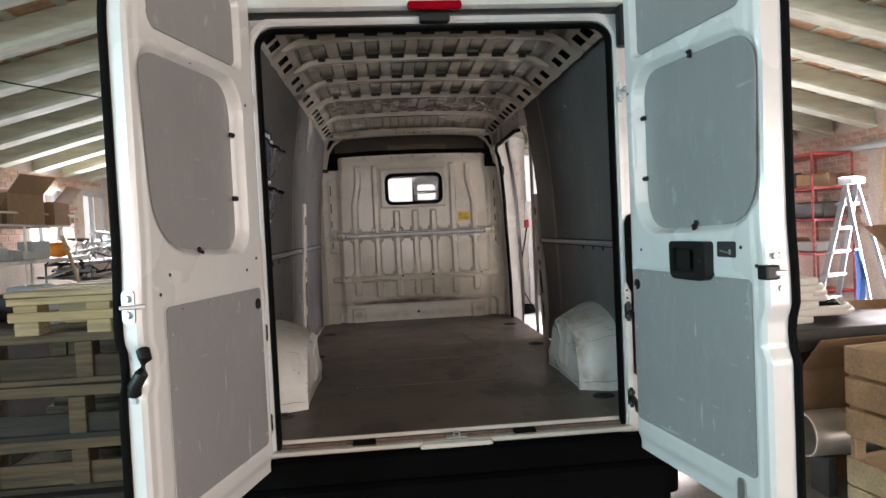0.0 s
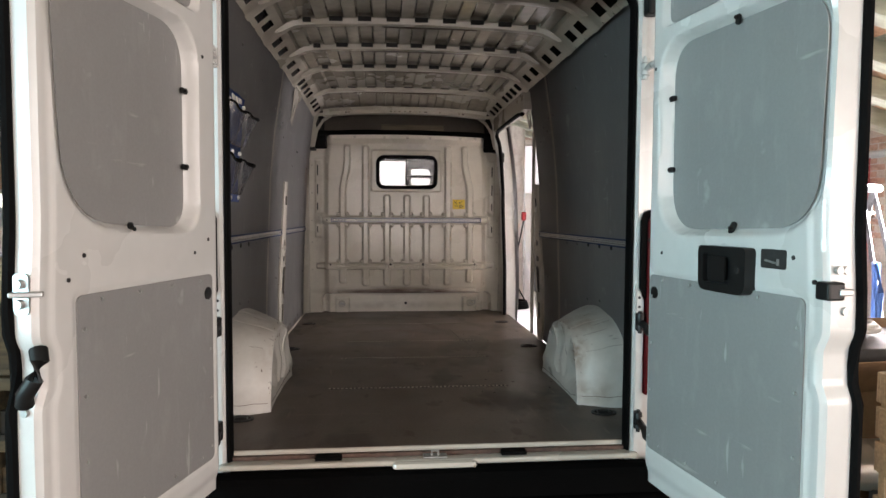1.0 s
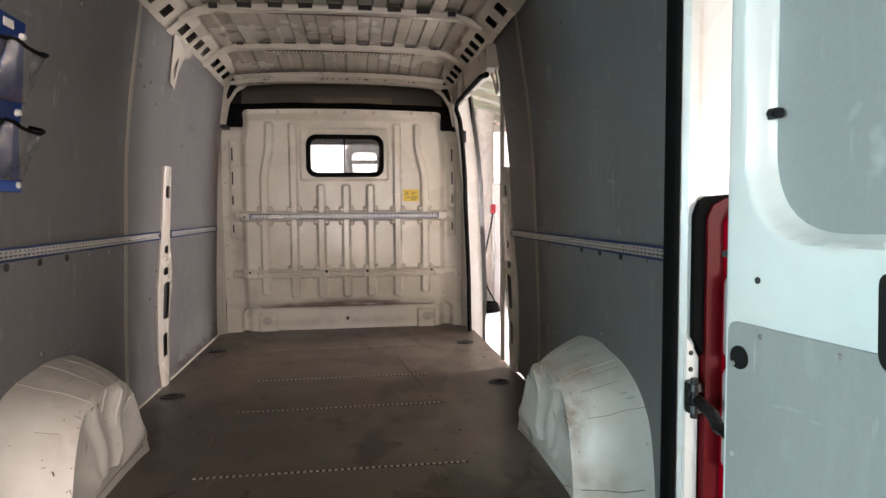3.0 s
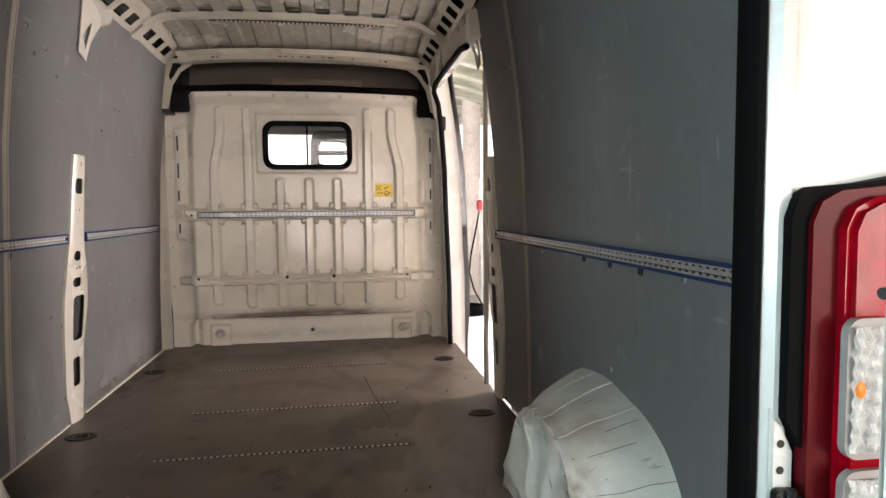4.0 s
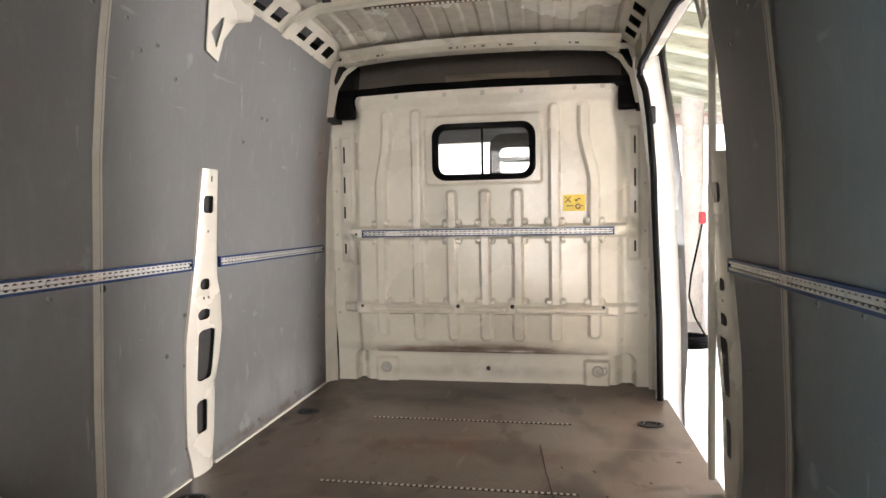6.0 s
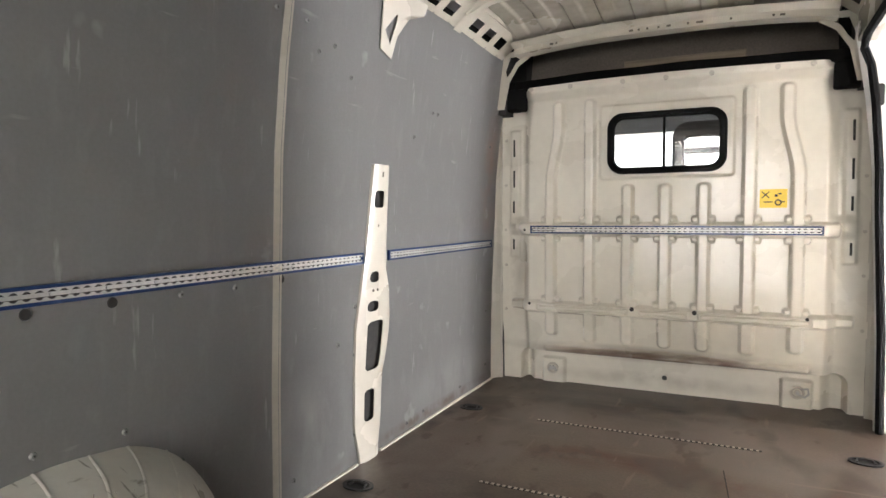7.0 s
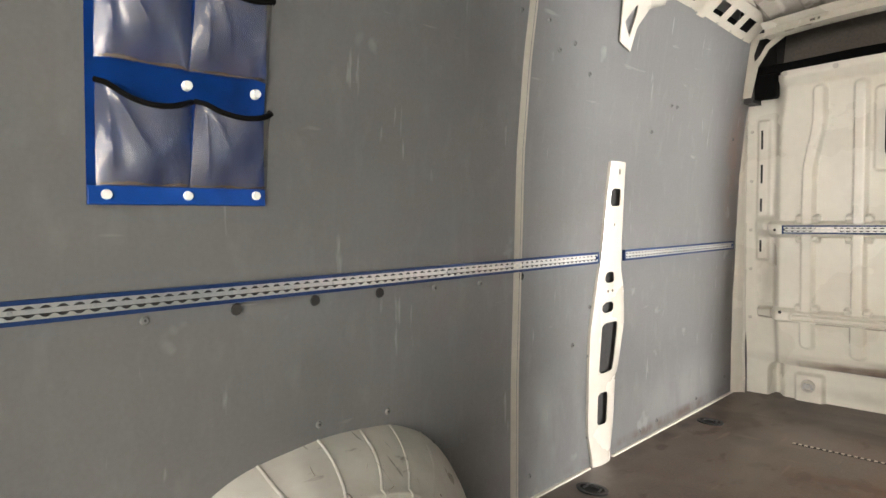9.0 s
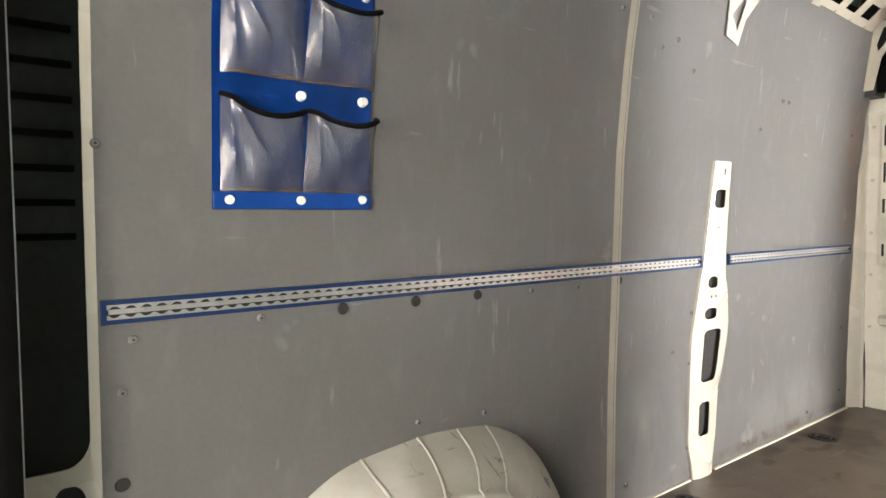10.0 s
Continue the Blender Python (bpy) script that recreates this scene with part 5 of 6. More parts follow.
for d, z in ((0.035, 1.366), (0.055, 1.366), (0.055, 1.268)):
    rod(bm, fr(UR - 0.003, z, d), fr(UR + 0.007, z, d), 0.010, None, 10)
part("bolt", bm, STEEL, door_r)

# rim red: shade on the side of the lens is put into this colour
SHADED_LENS = material("shaded_red_lens", (0.075, 0.002, 0.004), 0.4, vary=0.2, grain=20, shine=0.1)
GREY_LENS = material("grey_lens_bezel", (0.27, 0.24, 0.23), 0.4, vary=0.1, shine=0.2)
# tail lights
for s in (-1, 1):
    ob = thing("tail_light", "tall red tail light in a black housing beside the rear frame", "tail light", "tail lights")
    shape = lambda x0, top, foot: [(x0, foot), (x0, top - 0.045), (x0 + 0.012, top - 0.018), (x0 + 0.04, top - 0.004), (x0 + 0.09, top), (0.995, top + 0.012), (0.995, foot)]
    bm = bmesh.new()
    plate(bm, [(0.822, 0.80), (0.822, 1.170), (0.796, 1.215), (0.796, 1.478), (0.806, 1.503), (0.832, 1.518), (0.90, 1.523), (0.99, 1.538), (0.99, 0.80)], lambda a, b, d: (s * a, -0.045 - d, b), 0.028)
    part("housing", bm, RUBBER, ob)
    bm = bmesh.new()
    plate(bm, shape(0.820, 1.517, 0.80), lambda a, b, d: (s * a, -0.060 - d, b), 0.022)
    part("red_rim", bm, SHADED_LENS, ob, "lens rim in a shaded dark red")
    bm = bmesh.new()
    plate(bm, shape(0.856, 1.508, 0.80), lambda a, b, d: (s * (a + 0.1 * d), -0.080 - d, b), 0.022)
    bmesh.ops.bevel(bm, geom=[e for e in bm.edges if e.verts[0].co.y < -0.1 and e.verts[1].co.y < -0.1], offset=0.008, segments=2, affect="EDGES")
    part("red_lens", bm, RED_LENS, ob, "red reflector lens", smooth=True)
    bm = bmesh.new()
    for z0, z1 in ((1.17, 1.352), (0.93, 1.155)):
        plate(bm, rounded(0.850, z0, 0.96, z1, 0.02, 5), lambda a, b, d: (s * a, -0.098 - d, b), 0.012)
    part("lens_bezel", bm, GREY_LENS, ob)
    bm = bmesh.new()
    for z0, z1 in ((1.18, 1.342), (0.94, 1.145)):
        xs = steps(0.855, 0.957, 40)
        relief(bm, xs, steps(z0, z1, 44), lambda u, v: (s * u, -0.111 - 0.004 * abs(math.sin((u + 0.3 * (v - z0)) * 260)) - 0.002 * math.sin(v * 310 + u * 90), v))
    clear_lens = part("clear_lens", bm, CLEAR_LENS, ob, "ribbed clear lens")
    bm = bmesh.new()
    bmesh.ops.create_uvsphere(bm, u_segments=16, v_segments=10, radius=0.008, matrix=Matrix.Translation((s * 0.866, -0.113, 1.262)) @ Matrix.Diagonal((0.8, 0.8, 1.5, 1)))
    part("bulb", bm, AMBER, clear_lens, "amber bulb")

# pressed hinge plates beside the tail lights
for s in (-1, 1):
    bm = bmesh.new()
    plate(bm, [(0.783, 0.62), (0.818, 0.62), (0.818, 1.165), (0.806, 1.19), (0.797, 1.20), (0.783, 1.225)], lambda a, b, d: (s * a, -0.055 - d, b), 0.007)
    bmesh.ops.bevel(bm, geom=[e for e in bm.edges if e.verts[0].co.y < -0.06 and e.verts[1].co.y < -0.06], offset=0.004, segments=2, affect="EDGES")
    hinge_plate = part("hinge_plate", bm, DOOR_PAINT, van, smooth=True)
    for z in (1.178, 1.142):
        part("bolt_hole", rod(bmesh.new(), (s * 0.797, -0.056, z), (s * 0.797, -0.0632, z), 0.0055, None, 12), VOID, hinge_plate)

# sliding door opening: sill, seal, front post, strap
side = thing("side_opening", "white side door opening with a black rubber seal", "doorway", kind="structure")
bm = bmesh.new()
seal = [(wall_x(z) - 0.012 if z < 2.2 else 0.80, 3.175 - 0.09 * soft(z, 1.5, 2.2), z) for z in steps(FZ - 0.06, 2.20, 24)] + [(0.80, 3.06, 2.225), (0.80, 3.0, 2.24), (0.80, 2.6, 2.245), (0.80, 2.2, 2.245), (0.81, 2.10, 2.235)]
tube(bm, seal, 0.016, 8)
part("seal", bm, RUBBER, side, smooth=True)
bm = bmesh.new()
sec = [(-0.03, 3.21), (0.0, 3.19), (0.07, 3.20), (0.10, 3.23), (0.10, 3.36)]
relief(bm, steps(0, len(sec) - 1, len(sec) - 1), steps(0.42, 2.32, 30), lambda u, v: (wall_x(v) + sec[int(u)][0], sec[int(u)][1], v))
part("front_post", bm, DOOR_PAINT, side, smooth=True)
bm = bmesh.new()
block(bm, (0.79, 2.0, 2.25), (0.86, 3.2, 2.38), 0.01)
part("top_rail", bm, PAINT, side)
bm = bmesh.new()
block(bm, (0.885, 2.1, 0.42), (0.99, 3.25, 0.50), 0.01)
part("step", bm, PLASTIC, side)
bm = bmesh.new()
for y, z, dz in ((3.22, 1.15, 0.03), (3.22, 0.70, 0.05), (3.16, 2.02, 0.045)):
    block(bm, (wall_x(z) - 0.01, y - 0.015, z - dz), (wall_x(z) + 0.03, y + 0.02, z + dz), 0.01)
part("buffer", bm, PLASTIC, side)
bm = bmesh.new()
part("rear_edge", block(bm, (0.90, 2.155, 0.62), (0.925, 2.175, 2.2), 0.006), PAINT, side)

# ---- hanging tool pockets ----
POCKET_DUST = material("brown_dust", (0.075, 0.045, 0.03), 0.9, vary=0.4, grain=60)
pocket = thing("tool_pocket", "blue vinyl tool organiser with four clear pockets hanging on the lining", "tool organiser")
PW = lambda z: -(wall_x(z) - 0.006)
Y0, Y1 = 0.318, 0.652
bm = bmesh.new()
relief(bm, steps(Y0, Y1, 8), steps(1.552, 2.032, 24), lambda u, v: (PW(v) + 0.004 + 0.002 * math.sin(30 * u + 21 * v), u, v))
bmesh.ops.solidify(bm, geom=bm.faces[:], thickness=0.003)
part("backing_sheet", bm, VINYL_BLUE, pocket, smooth=True)
for row, z0, z1 in ((0, 1.585, 1.742), (1, 1.800, 1.955)):
    for col in (0, 1):
        a, b = Y0 + 0.012 + col * 0.161, Y0 + 0.012 + (col + 1) * 0.161

        def bulge(u, v):
            p, q = (u - a) / (b - a), (v - z0) / (z1 - z0)
            sag = 0.028 * math.sin(math.pi * p) * q
            out = (0.035 * max(0, math.sin(math.pi * p)) ** 0.7 * (0.35 + 0.65 * q) + 0.05 * ((u - Y0) / (Y1 - Y0)) * q ** 0.7 * (1 - soft(p, 0.80, 1.0) * (0.75 if col else 0.35)))
            fold = (0.008 * math.sin(6 * p - 4 * q + row + 2 * col) + 0.002 * math.sin(15 * p + 6 * q + 3 * col)) * math.sin(math.pi * p) * (1 - 0.5 * q)
            crease = 0.014 * math.exp(-abs(p - 0.12 - (0.45 if col else 0.62) * (1 - q)) / 0.09) * soft(q, 0.25, 0.6) * (1 - 0.6 * soft(q, 0.85, 1)) + 0.010 * math.exp(-abs(p - 0.07 - 0.10 * (1 - q)) / 0.05) * soft(q, 0.1, 0.3)
            fold += crease
            zz = v - sag + (0.02 * (1 - col) + (0 if col else -0.02) * p) * q
            return (PW(zz) + 0.0125 + out + max(fold, -0.6 * out), u, zz)

        bm = bmesh.new()
        relief(bm, steps(a, b, 44), steps(z0, z1, 32), bulge)
        sheet = part("clear_pocket", bm, VINYL, pocket, "creased clear vinyl pocket", smooth=True)
        sheet.visible_shadow = False
        bm = bmesh.new()
        rnd = random.Random(20 + 2 * row + col)
        us = steps(a + 0.006, b - 0.004, 40)
        heap = {u: 0.003 + 0.002 * math.sin(70 * u + row) + 0.002 * rnd.random() for u in us}
        relief(bm, us, [0, 1], lambda u, v: Vector(bulge(u, z0 + 0.002 + heap[u] * v)) - Vector((0.0015, 0, 0)))
        part("dust", bm, POCKET_DUST, sheet, "brown dust in the pocket bottom")
        bm = bmesh.new()
        tube(bm, [bulge(u, z1) for u in steps(a, b - (0.004 if col else 0), 16)], 0.0055, 6)
        part("black_hem", bm, RUBBER, sheet, "black sewn hem", smooth=True)
bm = bmesh.new()
block(bm, (PW(1.57) + 0.004, Y0, 1.553), (PW(1.57) + 0.009, Y1, 1.586), 0.002)
part("foot_hem", bm, VINYL_BLUE, pocket)
for y, z in ((Y0 + 0.03, 1.57), (Y0 + 0.172, 1.57), (Y1 - 0.022, 1.573), (Y0 + 0.172, 1.775), (Y1 - 0.022, 1.778), (Y0 + 0.03, 1.985), (Y0 + 0.172, 1.99), (Y1 - 0.022, 1.99)):
    bm = bmesh.new()
    rod(bm, (PW(z) + 0.002, y, z), (PW(z) + 0.015, y, z), 0.011, 0.008, 14)
    part("snap_button", bm, SNAP, pocket, "white snap button")
for z in (1.59, 1.805):
    for y in (0.41, 0.57):
        stain(VINYL, (0.10, 0.065, 0.04), (-0.87, y, z), (0.3, 0.13, 0.04), 0.5, 14)
bm = bmesh.new()
for y, z, w in ((0.40, 2.005, 0.05), (0.47, 2.005, 0.04), (0.53, 2.008, 0.05)):
    block(bm, (PW(z) + 0.006, y, z - 0.012), (PW(z) + 0.010, y + w, z + 0.012), 0.002)
part("print_bar", bm, SNAP, pocket)

# ---- garage ----
BRICK = material("pale_brick", (0.42, 0.27, 0.20), 0.85, vary=0.3, grain=30, blotch=5, bump=0.3, dark=(0.62, 0.52, 0.44), dirt=0.6)
BRICK_PALE = material("whitewashed_brick", (0.58, 0.44, 0.37), 0.85, vary=0.3, grain=30, blotch=5, bump=0.3, dark=(0.70, 0.63, 0.57), dirt=0.7)
MORTAR = material("mortar", (0.46, 0.40, 0.34), 0.9, vary=0.2, grain=40, bump=0.3)
CONCRETE = material("brown_concrete_floor", (0.20, 0.175, 0.15), 0.75, vary=0.25, grain=40, blotch=1.2, bump=0.1, dark=(0.10, 0.085, 0.07), dirt=0.5)
BOUNCE_SLAB = material("pale_bounce_slab", (0.50, 0.49, 0.485), 0.7, vary=0.2, grain=40, blotch=1.2, bump=0.1, dark=(0.30, 0.285, 0.27), dirt=0.4)
# pale joists, with some green of the light put into their colour
TIMBER = material("green_lit_joist", (0.54, 0.57, 0.46), 0.75, vary=0.22, grain=18, blotch=2.5, bump=0.2, dark=(0.22, 0.19, 0.13), dirt=0.45, stretch=(0.15, 1, 1))
BOARDS = material("roof_tiles_underside", (0.50, 0.31, 0.19), 0.85, vary=0.3, grain=20, blotch=3, bump=0.3, dark=(0.45, 0.38, 0.28), dirt=0.6)
PALLET_NEW = material("pale_pine", (0.38, 0.27, 0.155), 0.7, vary=0.3, grain=70, blotch=8, bump=0.2, dark=(0.26, 0.15, 0.07), dirt=0.4, stretch=(0.08, 1, 1))
# woods of the stack, much darker than the pale pallet on top
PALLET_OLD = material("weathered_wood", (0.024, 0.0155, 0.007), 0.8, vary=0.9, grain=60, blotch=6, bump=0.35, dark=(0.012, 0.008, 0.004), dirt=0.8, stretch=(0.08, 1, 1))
PALLET_DARK = material("dark_pallet_wood", (0.014, 0.009, 0.0045), 0.8, vary=0.7, grain=80, blotch=10, bump=0.35, dark=(0.05, 0.034, 0.017), dirt=0.5, stretch=(0.08, 1, 1))
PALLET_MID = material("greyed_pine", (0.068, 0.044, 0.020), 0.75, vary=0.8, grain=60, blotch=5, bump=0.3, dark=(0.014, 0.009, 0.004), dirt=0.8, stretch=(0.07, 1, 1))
PALLET_PALE = material("new_pine", (0.29, 0.205, 0.10), 0.7, vary=0.4, grain=70, blotch=7, bump=0.2, dark=(0.24, 0.13, 0.05), dirt=0.45, stretch=(0.08, 1, 1))
CARD = material("cardboard", (0.30, 0.19, 0.105), 0.8, vary=0.12, grain=25, bump=0.05)
RED_STEEL = material("red_painted_steel", (0.25, 0.03, 0.025), 0.5, vary=0.2, grain=30, bump=0.05)
BENCH = material("oily_dark_steel", (0.035, 0.033, 0.03), 0.5, vary=0.3, grain=20, bump=0.1)
DUCT = material("galvanised_duct", (0.55, 0.52, 0.46), 0.38, 0.6, vary=0.15, grain=12, bump=0.05)
WHITE_HOSE = material("white_hose", (0.68, 0.66, 0.6), 0.5, vary=0.1)
WALL_WHITE = material("whitewash", (0.74, 0.70, 0.65), 0.85, vary=0.12, grain=20, bump=0.15, dark=(0.5, 0.36, 0.28), dirt=0.35)
BLUE_STEEL = material("blue_paint", (0.05, 0.13, 0.35), 0.45, vary=0.1)
ORANGE = material("orange_plastic", (0.75, 0.28, 0.03), 0.4, vary=0.1)
RED_PLASTIC = material("red_plastic", (0.34, 0.015, 0.02), 0.4, vary=0.1)
GREY_BOX = material("grey_plastic", (0.42, 0.45, 0.46), 0.45, vary=0.12)
OUTSIDE = glow("bright_outdoors", (1.0, 0.98, 0.95), 1.2)

XL, XR, YB, YF = -4.5, 5.3, -7.0, 10.5   # inner faces of the garage walls
EAVE, SLOPE = 2.42, 0.27

bm = bmesh.new()
block(bm, (XL - 0.3, YB - 0.3, -0.15), (XR + 0.3, YF + 0.3, 0.0))
tagged(part("garage_floor", bm, CONCRETE), "worn brown concrete garage floor", "floor", kind="structure")
# paler floor layer added as a reflector, throws daylight up into the van
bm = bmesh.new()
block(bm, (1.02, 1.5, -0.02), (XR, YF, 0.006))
tagged(part("floor_bounce", bm, BOUNCE_SLAB), "pale floor slab beside the van's side door, added to bounce light", "floor", kind="structure")


def roof_height(x):
    ridge = (XL + XR) / 2
    return EAVE + SLOPE * ((XR - XL) / 2 - abs(x - ridge))


def garage_wall(name, fn, length, openings, mat, label):
    """A wall with openings (u0, u1, z0, z1); fn(u, z, depth) lays it into the room."""
    ob = thing(name, label, "wall", kind="structure")
    top = roof_height((XL + XR) / 2) + 0.1 if name in ("wall_back", "wall_front") else EAVE + 0.35
    bm = bmesh.new()
    holed(bm, fn, [0, length], [0, top], openings, 0.25)
    part("masonry", bm, mat, ob)
    return ob


# gate openings in the side and back walls are added for unseen lamps
left = garage_wall("wall_garage_left", lambda u, v, d: (XL - d, YB + u, v), YF - YB, [(1.7, 5.1, 0.0, 2.4), (12.1, 12.85, 1.5, 2.22), (13.45, 14.2, 1.2, 2.25)], MORTAR, "pale brick garage wall with small bright windows")
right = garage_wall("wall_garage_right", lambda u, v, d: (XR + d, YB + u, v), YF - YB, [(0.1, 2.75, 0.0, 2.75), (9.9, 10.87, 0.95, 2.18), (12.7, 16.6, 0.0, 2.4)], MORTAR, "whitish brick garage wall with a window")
# front openings are added, to let a glowing panel shine in
front = garage_wall("wall_front", lambda u, v, d: (XL + u, YF + d, v), XR - XL, [(1.6, 5.35, 0.0, 2.85), (5.85, 7.7, 0.7, 3.0)], WALL_WHITE, "whitewashed brick end wall of the garage")
garage_wall("wall_back", lambda u, v, d: (XL + u, YB - d, v), XR - XL, [(3.3, 8.0, 0.0, 3.1)], WALL_WHITE, "unseen garage end wall with an added gate opening")


def bricks(parent, fn, u0, u1, z0, z1, holes, mat, seed, limit):
    """Single bricks, 4 mm to 8 mm proud of the mortar."""
    rnd = random.Random(seed)
    me = None
    n = 0
    h, w, joint = 0.062, 0.24, 0.014
    row = 0
    z = z0
    while z + h < z1 and n < limit:
        u = u0 - (w / 2 if row % 2 else 0)
        while u < u1 and n < limit:
            a, b = max(u, u0), min(u + w, u1)
            if b - a > 0.05 and not any(a < q[1] and b > q[0] and z < q[3] and z + h > q[2] for q in holes):
                if me is None:
                    bm = bmesh.new()
                    block(bm, (-0.12, -0.031, -0.012), (0.12, 0.031, 0.004), 0.004, None, 1)
                    me = bpy.data.meshes.new("brick")
                    bm.to_mesh(me)
                    bm.free()
                    me.materials.append(mat)
                ob = new("brick", me)
                p, q, r = Vector(fn((a + b) / 2, z + h / 2, 0)), Vector(fn((a + b) / 2 + 1, z + h / 2, 0)), Vector(fn((a + b) / 2, z + h / 2, -1))
                ux, nz = (q - p).normalized(), (r - p).normalized()
                m = Matrix((ux, Vector((0, 0, 1)), nz)).transposed().to_4x4()
                ob.matrix_world = Matrix.Translation(p + nz * rnd.uniform(0, 0.004)) @ m @ Matrix.Diagonal(((b - a - joint) / w, 1, 1, 1))
                ob.parent = parent
                n += 1
            u += w + joint
        z += h + joint
        row += 1


# windows: frames, panes and daylight outside
for i, (x, y0, y1, z0, z1, mat) in enumerate(((XL - 0.1, 5.1, 5.85, 1.5, 2.22, GREY_BOX), (XL - 0.1, 6.45, 7.2, 1.2, 2.25, GREY_BOX), (XR + 0.06, 2.9, 3.87, 0.95, 2.18, PALLET_NEW))):
    ob = thing("window_%d" % (i + 1), "small garage window, bright with daylight", "window", kind="structure")
    bm = bmesh.new()
    holed(bm, lambda u, v, d: (x + d, u, v), [y0, y1], [z0, z1], [(y0 + 0.05, (y0 + y1) / 2 - 0.02, z0 + 0.05, z1 - 0.05), ((y0 + y1) / 2 + 0.02, y1 - 0.05, z0 + 0.05, z1 - 0.05)], 0.05)
    part("window_frame", bm, mat, ob)
    bm = bmesh.new()
    s = -1 if x < 0 else 1
    block(bm, (x + s * 0.10, y0 - 0.2, z0 - 0.2), (x + s * 0.12, y1 + 0.2, z1 + 0.2))
    bd = part("backdrop", bm, OUTSIDE, None)
    tagged(bd, "bright daylight outside the window", "backdrop", kind="structure")

# added glowing panel: whitens the view and fills floor and cab window
bm = bmesh.new()
block(bm, (-3.6, YF + 1.2, 0.0), (3.4, YF + 1.25, 4.2))
tagged(part("backdrop", bm, OUTSIDE), "glowing panel added outside the added front openings", "backdrop", kind="structure")

bm = bmesh.new()
ridge = (XL + XR) / 2
for x0, x1 in ((XL - 0.3, ridge), (ridge, XR + 0.3)):
    relief(bm, [x0, x1], [YB - 0.3, YF + 0.3], lambda u, v: (u, v, roof_height(u) + 0.20))
    relief(bm, [x0, x1], [YB - 0.3, YF + 0.3], lambda u, v: (u, v, roof_height(u) + 0.30))
    a = math.atan2(roof_height(x1) - roof_height(x0), x1 - x0)
    length = (x1 - x0) / math.cos(a)
    rnd = random.Random(5)
    for k in range(26):
        y = YB + 0.05 + k * 0.68
        block(bm, (0, -0.085, -0.012), (length, 0.085, 0.03), 0.006, pose(x0, y, roof_height(x0), 0, -math.degrees(a), 0))
        block(bm, (0, -0.055, 0.0), (length, 0.055, 0.19), 0.012, pose(x0, y, roof_height(x0), 0, -math.degrees(a), 0))
    for k in range(16):
        t = k / 15
        u = x0 + (x1 - x0) * t
        block(bm, (-0.03, 0, 0.175), (0.03, YF - YB, 0.2), 0.0, pose(u, YB, roof_height(u), 0, -math.degrees(a), 0))
ceil = part("garage_ceiling", bm, TIMBER)
ceil.data.materials.append(BOARDS)
for p in ceil.data.polygons:
    if p.area > 20:
        p.material_index = 1
tagged(ceil, "pitched garage roof of timber beams under clay tiles", "ceiling", kind="structure")


def pallet(at, turn, mats, label, w=1.2, d=0.8, gap=0.10):
    """A pallet of deck boards on stringers set on edge."""
    ob = thing("pallet", label, "pallet", "wooden pallets", at=at, turn=turn)
    rnd = random.Random(int(at[2] * 1000) + 3)
    slant = lambda k: pose(0, 0, 0, 0, rnd.uniform(-k, k), rnd.uniform(-k, k))
    for k in range(3):
        y = (-d / 2 + 0.05, 0, d / 2 - 0.05)[k]
        bm = bmesh.new()
        block(bm, (-w / 2, y - 0.05, 0), (w / 2, y + 0.05, 0.022), 0.003, slant(0.5))
        part("runner", bm, rnd.choice(mats), ob)
        for x in (-w / 2 + 0.05, -0.01 + rnd.uniform(-0.02, 0.02), w / 2 - 0.05):
            bm = bmesh.new()
            block(bm, (x - 0.032, y - 0.054, 0.022), (x + 0.032, y + 0.03, 0.026 + gap), 0.004, slant(1.5))
            part("block", bm, mats[-3], ob)
        bm = bmesh.new()
        block(bm, (-w / 2, y - 0.042, 0.022), (w / 2 + rnd.uniform(-0.02, 0.01), y - 0.018, 0.022 + gap * rnd.uniform(0.5, 0.7)), 0.004, slant(0.6))
        part("stringer", bm, rnd.choice(mats), ob)
    for k in range(5):
        y = -d / 2 + 0.06 + (d - 0.12) * k / 4
        bm = bmesh.new()
        hw = rnd.uniform(0.045, 0.065)
        block(bm, (-w / 2 - rnd.uniform(0, 0.02), y - hw, 0.026 + gap), (w / 2 + rnd.uniform(0, 0.02), y + hw, 0.068 + gap), 0.004, slant(0.5))
        part("deck_board", bm, rnd.choice(mats), ob)
    return ob


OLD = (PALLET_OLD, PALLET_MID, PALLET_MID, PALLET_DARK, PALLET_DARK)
for y in (-0.1, 0.35, 0.8):
    bm = bmesh.new()
    block(bm, (-1.87, y - 0.06, 0), (-1.07, y + 0.06, 0.12), 0.005)
    tagged(part("timber_bearer", bm, PALLET_OLD), "short weathered timber bearer under a pallet stack", "timber", "bearers")
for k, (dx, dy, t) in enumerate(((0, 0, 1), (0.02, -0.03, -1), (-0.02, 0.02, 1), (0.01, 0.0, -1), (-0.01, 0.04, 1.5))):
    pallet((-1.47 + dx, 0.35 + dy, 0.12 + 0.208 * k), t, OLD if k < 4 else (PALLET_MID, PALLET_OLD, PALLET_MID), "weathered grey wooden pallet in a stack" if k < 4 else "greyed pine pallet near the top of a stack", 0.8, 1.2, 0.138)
# short pale pallet on top: posts, front and back slats, open between, thin deck
top_pallet = thing("pallet", "short pale new pine pallet on a stack", "pallet", "wooden pallets", at=(-1.375, 0.10, 1.16), turn=-1.5)
rnd = random.Random(8)
